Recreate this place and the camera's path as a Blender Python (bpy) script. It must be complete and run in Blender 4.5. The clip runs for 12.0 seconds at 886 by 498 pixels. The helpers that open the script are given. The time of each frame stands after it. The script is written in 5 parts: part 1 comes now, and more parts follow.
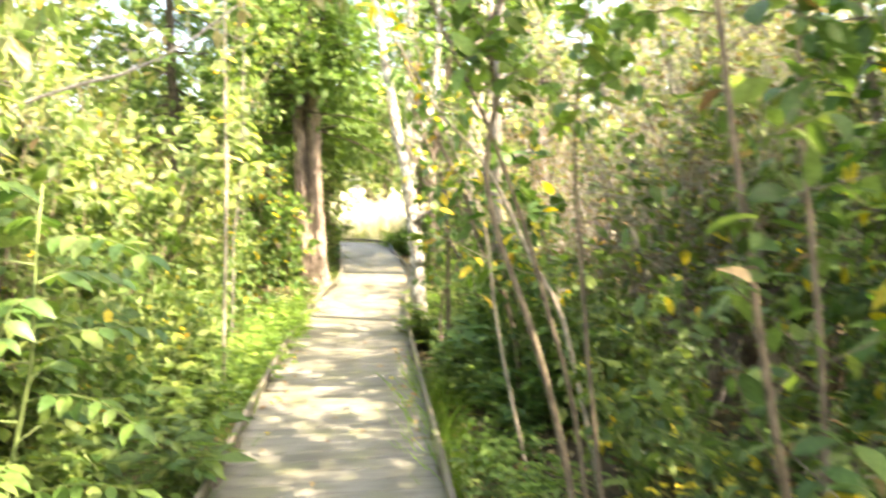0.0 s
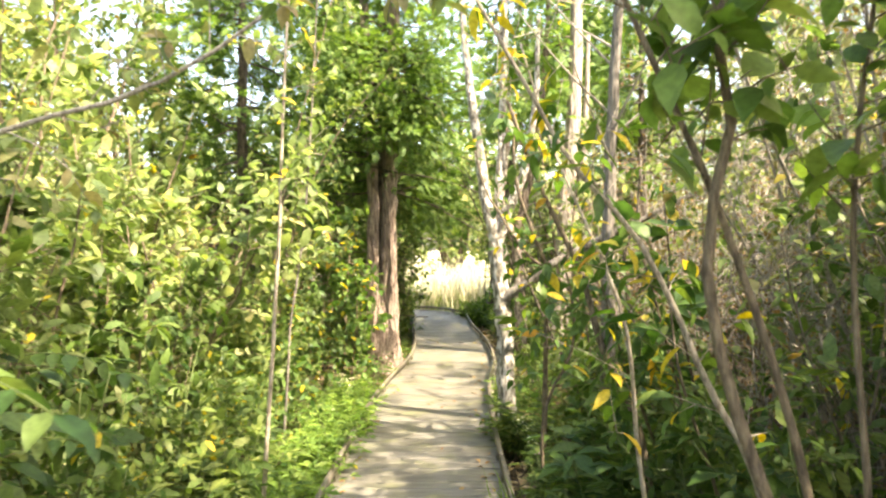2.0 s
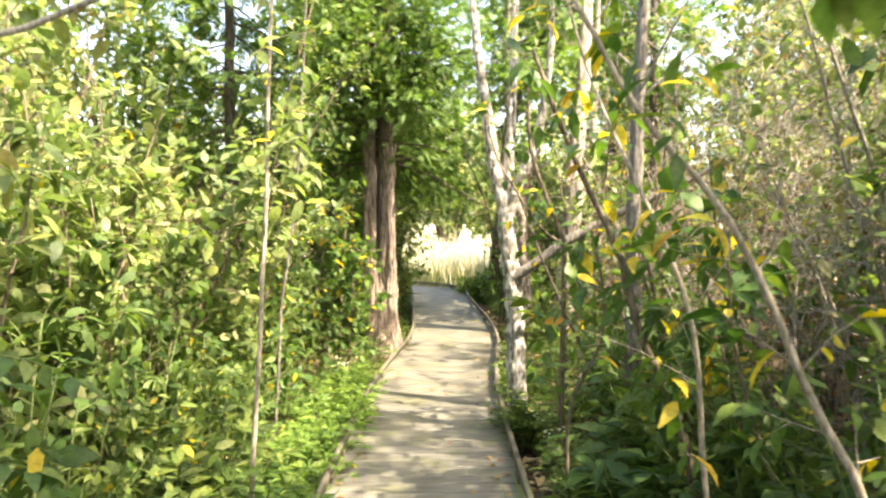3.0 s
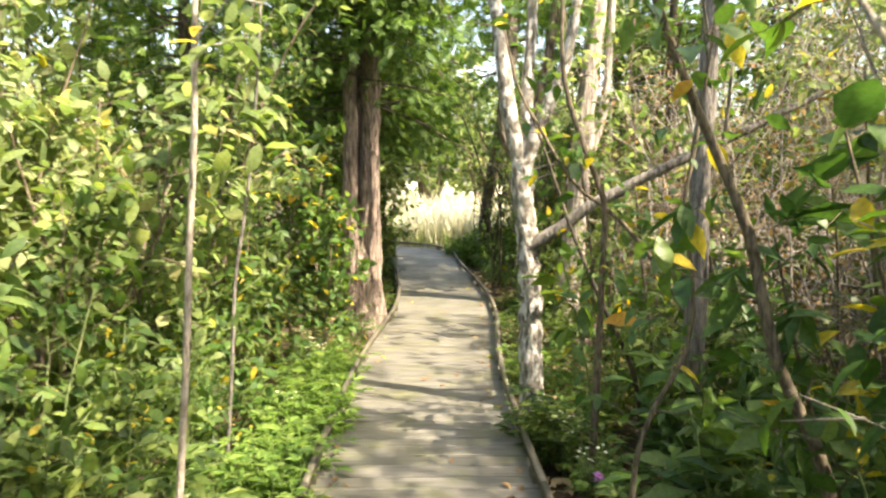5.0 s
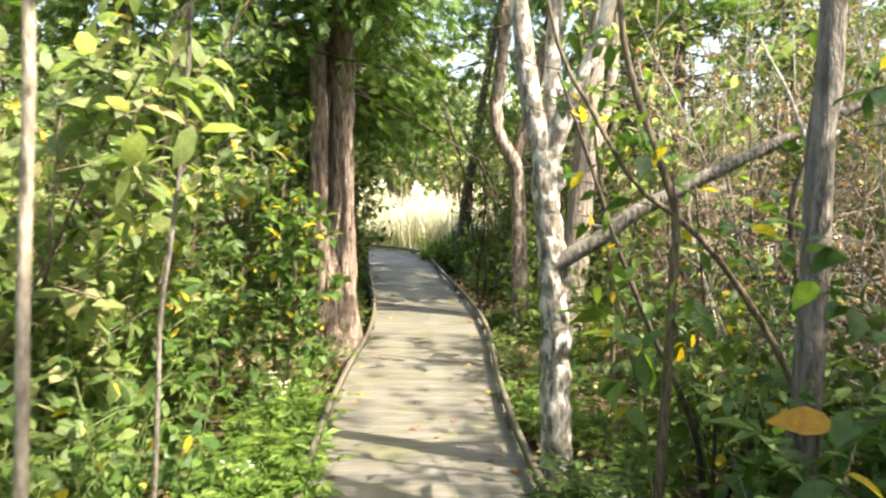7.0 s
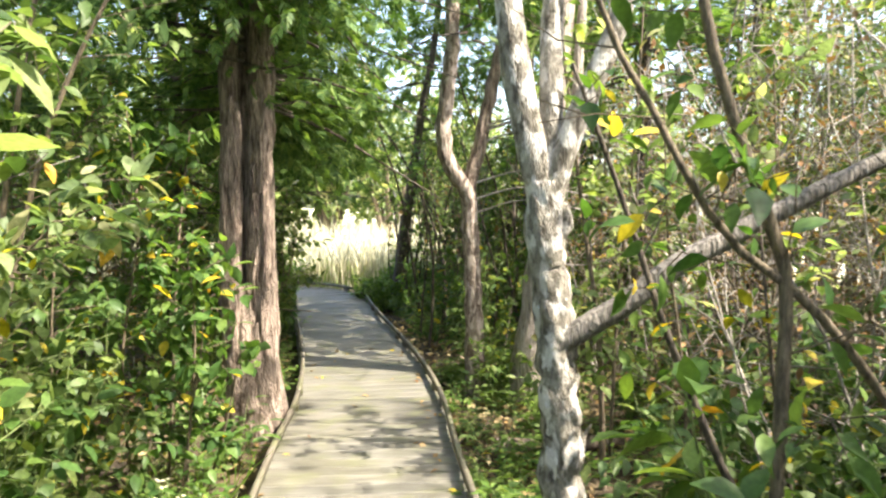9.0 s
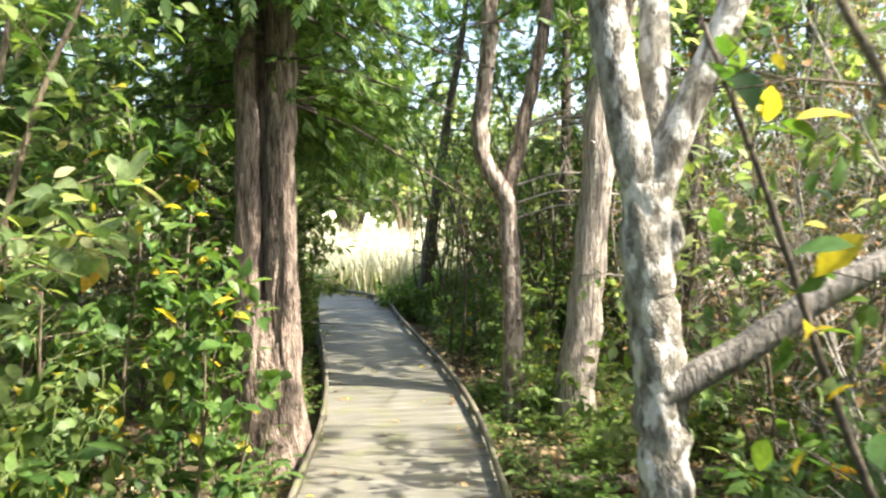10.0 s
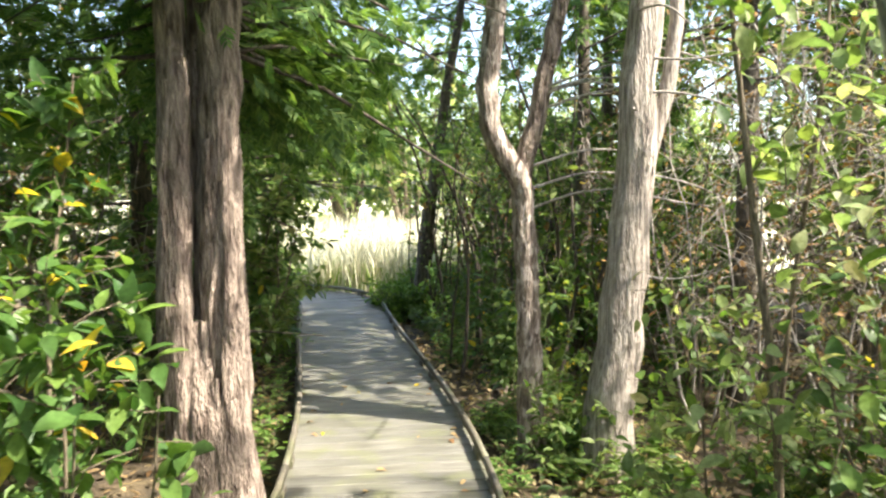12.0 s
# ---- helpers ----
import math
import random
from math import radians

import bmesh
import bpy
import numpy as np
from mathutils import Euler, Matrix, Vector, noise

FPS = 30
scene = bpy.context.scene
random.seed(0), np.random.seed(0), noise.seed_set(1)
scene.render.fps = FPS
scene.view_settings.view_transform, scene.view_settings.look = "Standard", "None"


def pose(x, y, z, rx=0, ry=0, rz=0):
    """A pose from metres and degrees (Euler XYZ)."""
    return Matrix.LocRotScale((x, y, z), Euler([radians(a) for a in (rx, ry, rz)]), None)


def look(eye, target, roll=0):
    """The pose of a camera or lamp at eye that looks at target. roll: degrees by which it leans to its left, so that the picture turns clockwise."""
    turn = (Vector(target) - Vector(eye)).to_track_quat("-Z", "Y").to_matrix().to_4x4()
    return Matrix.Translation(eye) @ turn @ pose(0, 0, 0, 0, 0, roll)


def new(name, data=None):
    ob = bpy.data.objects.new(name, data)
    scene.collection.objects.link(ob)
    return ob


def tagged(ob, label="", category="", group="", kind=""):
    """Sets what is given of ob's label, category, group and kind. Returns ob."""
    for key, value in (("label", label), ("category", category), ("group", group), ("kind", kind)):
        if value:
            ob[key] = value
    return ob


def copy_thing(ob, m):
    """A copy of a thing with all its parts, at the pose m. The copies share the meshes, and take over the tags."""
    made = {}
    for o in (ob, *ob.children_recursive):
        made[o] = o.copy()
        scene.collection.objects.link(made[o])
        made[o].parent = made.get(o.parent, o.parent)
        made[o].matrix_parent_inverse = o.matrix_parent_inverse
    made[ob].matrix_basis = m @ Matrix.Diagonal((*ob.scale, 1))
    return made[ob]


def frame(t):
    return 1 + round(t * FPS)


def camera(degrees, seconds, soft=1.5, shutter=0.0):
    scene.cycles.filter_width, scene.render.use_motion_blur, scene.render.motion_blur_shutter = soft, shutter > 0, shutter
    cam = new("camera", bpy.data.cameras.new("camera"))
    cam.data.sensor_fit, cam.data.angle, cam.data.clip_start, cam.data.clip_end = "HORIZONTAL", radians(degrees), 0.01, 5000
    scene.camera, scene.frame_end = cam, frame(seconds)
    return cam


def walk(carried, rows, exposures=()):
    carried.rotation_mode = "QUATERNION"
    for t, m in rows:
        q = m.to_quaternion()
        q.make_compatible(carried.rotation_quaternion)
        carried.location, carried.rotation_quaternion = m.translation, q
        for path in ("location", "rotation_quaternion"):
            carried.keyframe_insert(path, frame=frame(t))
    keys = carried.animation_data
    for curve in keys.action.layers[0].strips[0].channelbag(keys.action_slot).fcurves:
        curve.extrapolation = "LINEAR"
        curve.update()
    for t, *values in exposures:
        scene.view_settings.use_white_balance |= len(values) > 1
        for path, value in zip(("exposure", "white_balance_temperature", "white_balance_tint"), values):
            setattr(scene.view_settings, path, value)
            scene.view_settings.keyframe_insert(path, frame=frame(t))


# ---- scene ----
cam = camera(62.0, 12.0, soft=2.3, shutter=0.5)
PATH = [
    (0, (0.268, -0.619, 1.46), (0.449, 1.365, 1.287), -1.4),
    (0.5, (0.265, -0.283, 1.498), (0.213, 1.715, 1.42), -0.7),
    (1, (0.178, 0.009, 1.527), (0.095, 2.008, 1.531), -0.2),
    (1.5, (0.164, 0.285, 1.537), (0.132, 2.285, 1.548), -0.2),
    (2, (0.192, 0.588, 1.534), (0.178, 2.587, 1.534), -0.2),
    (2.5, (0.12, 0.861, 1.533), (0.135, 2.86, 1.501), -0.3),
    (2.7, (0.117, 0.964, 1.542), (0.119, 2.963, 1.493), -0.3),
    (4.3, (-0.027, 1.99, 1.528), (-0.007, 3.985, 1.391), 0.4),
    (4.5, (-0.023, 2.092, 1.516), (0.012, 4.086, 1.368), 0.3),
    (5, (-0.025, 2.362, 1.523), (0.031, 4.353, 1.335), 0.4),
    (5.5, (-0.086, 2.632, 1.535), (0.036, 4.617, 1.324), 0.7),
    (6, (-0.098, 2.88, 1.513), (0.024, 4.866, 1.305), 0.4),
    (6.5, (-0.111, 3.165, 1.523), (-0.026, 5.152, 1.319), 0.4),
    (7, (-0.159, 3.506, 1.517), (-0.014, 5.492, 1.327), 0.6),
    (7.2, (-0.151, 3.64, 1.507), (0.012, 5.625, 1.328), 0.3),
    (8.8, (-0.158, 4.599, 1.578), (0.173, 6.567, 1.451), 0.2),
    (9, (-0.159, 4.687, 1.567), (0.171, 6.656, 1.451), 0.1),
    (9.5, (-0.172, 4.912, 1.559), (0.123, 6.887, 1.461), -0.1),
    (10, (-0.205, 5.285, 1.589), (0.074, 7.263, 1.48), -0.1),
    (10.5, (-0.139, 5.625, 1.571), (0.119, 7.605, 1.462), -0.5),
    (11, (-0.116, 5.969, 1.554), (0.142, 7.949, 1.444), -0.6),
    (11.5, (-0.096, 6.259, 1.586), (0.181, 8.235, 1.448), -0.3),
    (12, (-0.028, 6.529, 1.582), (0.255, 8.504, 1.44), -0.3),
]
EXPOSURES = [(0.0, 3.35, 8400, 12), (1.5, 2.72, 8400, 12), (2.5, 2.62, 8200, 12), (5.5, 2.25, 7700, 12), (7.0, 2.27, 7400, 12), (9.5, 2.26, 6900, 10), (12.0, 2.24, 6700, 9)]
walk(cam, [(t, look(eye, aim, roll)) for t, eye, aim, roll in PATH], EXPOSURES)

# ---- world and sun ----
SUN_AZ, SUN_EL = radians(-30), radians(51)      # from behind and to the right of the walk
SUN = Vector((math.cos(SUN_EL) * math.cos(SUN_AZ), math.cos(SUN_EL) * math.sin(SUN_AZ), math.sin(SUN_EL)))
world = bpy.data.worlds.new("sky")
scene.world = world
world.use_nodes = True
sky = world.node_tree.nodes.new("ShaderNodeTexSky")
sky.sky_type, sky.sun_disc = "NISHITA", False
sky.sun_elevation, sky.sun_rotation = SUN_EL, math.pi / 2 - SUN_AZ
sky.dust_density = 3.0
back = world.node_tree.nodes["Background"]
world.node_tree.links.new(sky.outputs[0], back.inputs[0])
back.inputs[1].default_value = 0.15
lamp = bpy.data.lights.new("sun", "SUN")
lamp.energy, lamp.angle, lamp.color = 4.2, radians(0.9), (1.0, 0.94, 0.84)
sun = new("sun", lamp)
sun.matrix_world = look(SUN * 60, (0, 0, 0))


# ---- materials ----
def nodes_of(name):
    m = bpy.data.materials.new(name)
    m.use_nodes = True
    nt = m.node_tree
    return m, nt, nt.nodes["Principled BSDF"]


def ramp(nt, fac, stops, interp="LINEAR"):
    r = nt.nodes.new("ShaderNodeValToRGB")
    r.color_ramp.interpolation = interp
    e = r.color_ramp.elements
    while len(e) < len(stops):
        e.new(0.5)
    for el, (p, c) in zip(e, stops):
        el.position, el.color = p, (*c, 1)
    nt.links.new(fac, r.inputs[0])
    return r.outputs[0]


def mixc(nt, fac, a, b, mode="MIX"):
    n = nt.nodes.new("ShaderNodeMix")
    n.data_type, n.blend_type = "RGBA", mode
    for sock, v in ((n.inputs[0], fac), (n.inputs[6], a), (n.inputs[7], b)):
        if isinstance(v, (int, float)):
            sock.default_value = v
        elif isinstance(v, tuple):
            sock.default_value = (*v, 1)
        else:
            nt.links.new(v, sock)
    return n.outputs[2]


def noise_tex(nt, scale, stretch=(1, 1, 1), detail=4.0, space="Object"):
    co = nt.nodes.new("ShaderNodeTexCoord")
    mp = nt.nodes.new("ShaderNodeMapping")
    mp.inputs["Scale"].default_value = stretch
    nt.links.new(co.outputs[space], mp.inputs[0])
    n = nt.nodes.new("ShaderNodeTexNoise")
    n.inputs["Scale"].default_value, n.inputs["Detail"].default_value = scale, detail
    nt.links.new(mp.outputs[0], n.inputs[0])
    return n.outputs[0]


def bump(nt, bsdf, height, strength, dist=0.01):
    b = nt.nodes.new("ShaderNodeBump")
    b.inputs["Strength"].default_value, b.inputs["Distance"].default_value = strength, dist
    nt.links.new(height, b.inputs["Height"])
    nt.links.new(b.outputs[0], bsdf.inputs["Normal"])


def world_noise(nt, scale, detail=2.0):
    g = nt.nodes.new("ShaderNodeNewGeometry")
    n = nt.nodes.new("ShaderNodeTexNoise")
    n.inputs["Scale"].default_value, n.inputs["Detail"].default_value = scale, detail
    nt.links.new(g.outputs["Position"], n.inputs[0])
    return n.outputs[0]


def leaf_mat(name, stops, glow=0.45, rough=0.5, through_tint=(1.4, 1.45, 0.75)):
    """A leaf that shines through: each leaf takes its own tone along the stops."""
    m, nt, b = nodes_of(name)
    geo, info = nt.nodes.new("ShaderNodeNewGeometry"), nt.nodes.new("ShaderNodeObjectInfo")
    add = nt.nodes.new("ShaderNodeMath")
    add.operation = "ADD"
    nt.links.new(geo.outputs["Random Per Island"], add.inputs[0])
    nt.links.new(info.outputs["Random"], add.inputs[1])
    fr = nt.nodes.new("ShaderNodeMath")
    fr.operation = "FRACT"
    nt.links.new(add.outputs[0], fr.inputs[0])
    col = ramp(nt, fr.outputs[0], stops)
    blot = ramp(nt, world_noise(nt, 60.0), [(0.3, (0.72, 0.72, 0.66)), (0.7, (1.1, 1.1, 1.1))])
    patch = ramp(nt, world_noise(nt, 1.3), [(0.35, (0.8, 0.86, 0.85)), (0.65, (1.12, 1.08, 0.95))])
    col = mixc(nt, 1.0, mixc(nt, 1.0, col, blot, "MULTIPLY"), patch, "MULTIPLY")
    nt.links.new(col, b.inputs["Base Color"])
    b.inputs["Roughness"].default_value = rough
    b.inputs["Specular IOR Level"].default_value = 0.35
    tr = nt.nodes.new("ShaderNodeBsdfTranslucent")
    nt.links.new(mixc(nt, 1.0, col, through_tint, "MULTIPLY"), tr.inputs[0])
    mx = nt.nodes.new("ShaderNodeMixShader")
    mx.inputs[0].default_value = glow
    nt.links.new(b.outputs[0], mx.inputs[1])
    nt.links.new(tr.outputs[0], mx.inputs[2])
    nt.links.new(mx.outputs[0], nt.nodes["Material Output"].inputs[0])
    return m


def bark_mat(name, dark, light, patchy=None, stretch=(9, 9, 1.2), scale=5.0, rough=0.9, depth=0.02):
    m, nt, b = nodes_of(name)
    fib = noise_tex(nt, scale, stretch, 6.0)
    fine = noise_tex(nt, scale * 6, (3, 3, 0.8), 3.0)
    col = ramp(nt, fib, [(0.32, dark), (0.62, light)])
    col = mixc(nt, 0.5, col, ramp(nt, fine, [(0.3, (0.45, 0.45, 0.45)), (0.7, (1.25, 1.25, 1.25))]), "MULTIPLY")
    if patchy:
        spot = ramp(nt, noise_tex(nt, 24.0, (1, 1, 0.45), 9.0), [(0.5, (0, 0, 0)), (0.58, (0.9, 0.9, 0.9))])
        col = mixc(nt, spot, col, patchy)
    nt.links.new(col, b.inputs["Base Color"])
    b.inputs["Roughness"].default_value = rough
    mixed = nt.nodes.new("ShaderNodeMath")
    mixed.operation = "ADD"
    nt.links.new(fib, mixed.inputs[0])
    nt.links.new(fine, mixed.inputs[1])
    bump(nt, b, mixed.outputs[0], 1.0, depth)
    return m


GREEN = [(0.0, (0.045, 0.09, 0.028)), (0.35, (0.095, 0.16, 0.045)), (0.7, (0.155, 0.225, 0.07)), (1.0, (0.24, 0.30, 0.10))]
# Paler twin of the green leaf: sunlight is put into its tones.
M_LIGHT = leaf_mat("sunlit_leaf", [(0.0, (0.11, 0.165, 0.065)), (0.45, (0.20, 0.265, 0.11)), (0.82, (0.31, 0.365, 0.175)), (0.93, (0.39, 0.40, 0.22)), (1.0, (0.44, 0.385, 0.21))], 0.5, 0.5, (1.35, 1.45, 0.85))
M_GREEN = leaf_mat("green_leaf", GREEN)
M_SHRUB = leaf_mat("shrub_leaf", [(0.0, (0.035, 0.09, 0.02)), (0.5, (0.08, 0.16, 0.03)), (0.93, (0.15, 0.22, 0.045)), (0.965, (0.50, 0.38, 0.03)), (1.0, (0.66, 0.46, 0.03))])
M_YELLOW = leaf_mat("yellow_leaf", [(0.0, (0.58, 0.44, 0.05)), (0.8, (0.66, 0.52, 0.08)), (1.0, (0.5, 0.25, 0.03))], 0.5)
M_BLUE = leaf_mat("broad_leaf", [(0.0, (0.045, 0.105, 0.032)), (0.6, (0.09, 0.17, 0.045)), (1.0, (0.15, 0.235, 0.062))], 0.42, 0.45)
M_HERB = leaf_mat("herb_leaf", [(0.0, (0.075, 0.15, 0.035)), (0.6, (0.15, 0.25, 0.06)), (1.0, (0.23, 0.33, 0.09))], 0.45)
M_CEDAR = leaf_mat("cedar_spray", [(0.0, (0.05, 0.11, 0.03)), (0.5, (0.10, 0.185, 0.048)), (0.9, (0.17, 0.265, 0.07)), (1.0, (0.24, 0.32, 0.10))], 0.38, 0.6)
M_DRY = leaf_mat("dry_leaf", [(0.0, (0.16, 0.085, 0.04)), (0.5, (0.27, 0.16, 0.08)), (0.85, (0.36, 0.25, 0.14)), (1.0, (0.40, 0.22, 0.08))], 0.2, 0.8)
M_TAN = leaf_mat("tan_leaf", [(0.0, (0.26, 0.17, 0.09)), (0.6, (0.42, 0.31, 0.18)), (1.0, (0.52, 0.42, 0.25))], 0.25, 0.75)
M_STRAW = leaf_mat("dry_grass", [(0.0, (0.48, 0.46, 0.35)), (0.6, (0.61, 0.58, 0.47)), (1.0, (0.66, 0.64, 0.52))], 0.3, 0.7, (1.1, 1.08, 1.0))
M_GRASS = leaf_mat("green_grass", [(0.0, (0.09, 0.19, 0.03)), (1.0, (0.24, 0.36, 0.07))], 0.4)
M_PINK = leaf_mat("faded_leaf", [(0.0, (0.2, 0.13, 0.08)), (0.35, (0.34, 0.30, 0.14)), (0.6, (0.26, 0.33, 0.09)), (1.0, (0.40, 0.32, 0.22))], 0.4)
M_WHITE = leaf_mat("white_petal", [(0.0, (0.75, 0.74, 0.68)), (1.0, (0.82, 0.82, 0.78))], 0.3)
M_PURPLE = leaf_mat("purple_petal", [(0.0, (0.45, 0.16, 0.55)), (1.0, (0.58, 0.24, 0.66))], 0.3)
M_GOLD = leaf_mat("golden_floret", [(0.0, (0.65, 0.5, 0.03)), (1.0, (0.78, 0.68, 0.12))], 0.3)
M_CEDARBARK = bark_mat("cedar_bark", (0.08, 0.054, 0.041), (0.37, 0.29, 0.235), None, (7, 7, 1.3), 5.0, 0.95, 0.04)
M_GREYBARK = bark_mat("grey_bark", (0.09, 0.078, 0.06), (0.42, 0.385, 0.325), (0.74, 0.71, 0.66), (3, 3, 1.4), 11.0, 0.9, 0.02)
M_SBARK = bark_mat("mottled_cedar_bark", (0.10, 0.07, 0.052), (0.36, 0.29, 0.24), (0.52, 0.44, 0.38), (7, 7, 1.2), 5.0, 0.95, 0.03)
M_STRBARK = bark_mat("grey_cedar_bark", (0.18, 0.145, 0.12), (0.48, 0.42, 0.36), None, (10, 10, 0.8), 5.0, 0.95, 0.02)
# Darker grey bark; on the grey tree's side limb it stands for shade.
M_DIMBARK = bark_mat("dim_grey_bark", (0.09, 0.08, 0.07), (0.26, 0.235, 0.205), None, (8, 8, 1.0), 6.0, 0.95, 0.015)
# Near-black bark: on background cedars and poles the wood's shade is in the colour.
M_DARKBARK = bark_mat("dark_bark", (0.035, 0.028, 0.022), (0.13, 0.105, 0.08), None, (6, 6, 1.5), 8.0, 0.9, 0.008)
M_STEM = bark_mat("shrub_stem", (0.06, 0.045, 0.03), (0.21, 0.165, 0.11), None, (6, 6, 1.2), 14.0, 0.85, 0.004)
M_PALE = bark_mat("pale_bark", (0.20, 0.165, 0.12), (0.46, 0.40, 0.32), None, (6, 6, 2.0), 12.0, 0.8, 0.004)
M_TWIG = bark_mat("dead_twig", (0.16, 0.14, 0.12), (0.42, 0.38, 0.33), None, (6, 6, 1.0), 16.0, 0.9, 0.003)
M_GSTEM = bark_mat("green_stem", (0.07, 0.11, 0.03), (0.17, 0.22, 0.07), None, (4, 4, 1.0), 20.0, 0.7, 0.002)


def plank_mat(name, dark, light, moss):
    m, nt, b = nodes_of(name)
    grain = noise_tex(nt, 3.0, (1.2, 22, 22), 6.0)
    info = nt.nodes.new("ShaderNodeObjectInfo")
    col = ramp(nt, grain, [(0.28, dark), (0.68, light)])
    tone = ramp(nt, info.outputs["Random"], [(0.0, (0.88, 0.88, 0.86)), (0.5, (0.98, 0.97, 0.94)), (1.0, (1.08, 1.06, 1.02))])
    col = mixc(nt, 1.0, col, tone, "MULTIPLY")
    stain = ramp(nt, world_noise(nt, 2.6, 5.0), [(0.36, (0.62, 0.62, 0.52)), (0.6, (1, 1, 1))])
    col = mixc(nt, 0.75, col, stain, "MULTIPLY")
    col = mixc(nt, ramp(nt, world_noise(nt, 4.2, 5.0), [(0.5, (0, 0, 0)), (0.7, (0.75, 0.75, 0.75))]), col, moss)
    nt.links.new(col, b.inputs["Base Color"])
    b.inputs["Roughness"].default_value = 0.62
    bump(nt, b, grain, 0.6, 0.004)
    return m


M_PLANK = plank_mat("weathered_plank", (0.09, 0.085, 0.072), (0.205, 0.198, 0.175), (0.13, 0.135, 0.07))
M_KERB = plank_mat("weathered_kerb", (0.068, 0.06, 0.046), (0.18, 0.16, 0.13), (0.12, 0.13, 0.06))


def ground_mat():
    m, nt, b = nodes_of("forest_floor")
    a = world_noise(nt, 5.0, 8.0)
    fine = world_noise(nt, 45.0, 5.0)
    col = ramp(nt, a, [(0.3, (0.028, 0.022, 0.014)), (0.5, (0.075, 0.055, 0.032)), (0.7, (0.13, 0.10, 0.055))])
    col = mixc(nt, 0.7, col, ramp(nt, fine, [(0.3, (0.45, 0.42, 0.4)), (0.7, (1.5, 1.45, 1.3))]), "MULTIPLY")
    g = nt.nodes.new("ShaderNodeNewGeometry")
    sp = nt.nodes.new("ShaderNodeSeparateXYZ")
    nt.links.new(g.outputs["Position"], sp.inputs[0])
    mr = nt.nodes.new("ShaderNodeMapRange")
    mr.inputs[1].default_value, mr.inputs[2].default_value = 19.5, 22.0
    nt.links.new(sp.outputs[1], mr.inputs[0])
    field = ramp(nt, a, [(0.3, (0.44, 0.42, 0.28)), (0.7, (0.58, 0.55, 0.42))])
    nt.links.new(mixc(nt, mr.outputs[0], col, field), b.inputs["Base Color"])
    b.inputs["Roughness"].default_value = 1.0
    bump(nt, b, fine, 0.8, 0.03)
    return m


M_GROUND = ground_mat()


# ---- mesh tools ----
def leaf_shape(width=0.5, fold=0.12, curl=0.12, rich=True):
    """A leaf of length 1 along +x, folded along its midrib; z is its upper side."""
    if not rich:
        v = [(0, 0, 0), (0.45, -width / 2, fold), (1, 0, -curl), (0.45, width / 2, fold)]
        return np.array(v), np.array([(0, 1, 2), (0, 2, 3)])
    v = [(0, 0, 0), (0.33, 0, 0.01), (0.68, 0, -curl * 0.35), (1, 0, -curl)]
    for x, w in ((0.2, 0.72), (0.45, 1.0), (0.75, 0.62)):
        z = fold * w - curl * x * x * 0.6
        v += [(x, -width / 2 * w, z), (x, width / 2 * w, z)]
    f = [(0, 4, 1), (0, 1, 5), (4, 6, 1), (1, 7, 5), (1, 6, 2), (1, 2, 7), (6, 8, 2), (2, 9, 7), (2, 8, 3), (2, 3, 9)]
    return np.array(v), np.array(f)


def lobed_shape():
    """A three-lobed maple-like leaf of length 1."""
    v, f = [], []
    for ang, ln, w in ((0, 1.0, 0.36), (52, 0.72, 0.3), (-52, 0.72, 0.3)):
        c, s = math.cos(radians(ang)), math.sin(radians(ang))
        n = len(v)
        for x, y, z in ((0, 0, 0), (0.5, -w / 2, 0.05), (1, 0, -0.1), (0.5, w / 2, 0.05)):
            x, y = x * ln, y * ln
            v.append((x * c - y * s, x * s + y * c, z + 0.002 * abs(ang) / 52))
        f += [(n, n + 1, n + 2), (n, n + 2, n + 3)]
    return np.array(v), np.array(f)


def spray_shape(rng):
    """A flat cedar spray of length 1: a rib with scaly fingers on both sides."""
    v, f = [], []
    for k in range(9):
        x = 0.1 + 0.1 * k
        side = -1 if k % 2 else 1
        ln, a = 0.48 * (1 - 0.75 * x) + 0.08, radians(42 + rng.uniform(-8, 8))
        c, s = math.cos(a), math.sin(a) * side
        n, w = len(v), 0.075
        v += [(x - w, 0, 0), (x + w, 0, 0), (x + ln * c + w * 0.6, ln * s, -0.1 * ln), (x + ln * c * 0.6 - w, ln * s * 0.75, -0.03)]
        f += [(n, n + 1, n + 2), (n, n + 2, n + 3)]
    n = len(v)
    v += [(0, -0.012, 0), (0, 0.012, 0), (1, 0, -0.06)]
    f.append((n, n + 1, n + 2))
    return np.array(v), np.array(f)


SHAPE_RNG = np.random.RandomState(3)
S_FAR = leaf_shape(0.55, 0.1, 0.1, False)
S_MID = (np.array([(0, 0, 0), (0.28, -0.22, 0.05), (0.68, -0.19, 0.02), (1, 0, -0.1), (0.68, 0.19, 0.02), (0.28, 0.22, 0.05)]), np.array([(0, 1, 5), (1, 2, 5), (5, 2, 4), (2, 3, 4)]))
S_OVAL = leaf_shape(0.52, 0.08, 0.16)
S_LANCE = leaf_shape(0.36, 0.07, 0.2)
S_ROUND = leaf_shape(0.68, 0.07, 0.12)
S_LOBED = lobed_shape()
S_SPRAY = spray_shape(SHAPE_RNG)
S_BLADE = (np.array([(0, -0.012, 0), (0, 0.012, 0), (0.55, -0.009, 0.0), (0.55, 0.009, 0.0), (1, 0, -0.22)]), np.array([(0, 2, 1), (1, 2, 3), (2, 4, 3)]))


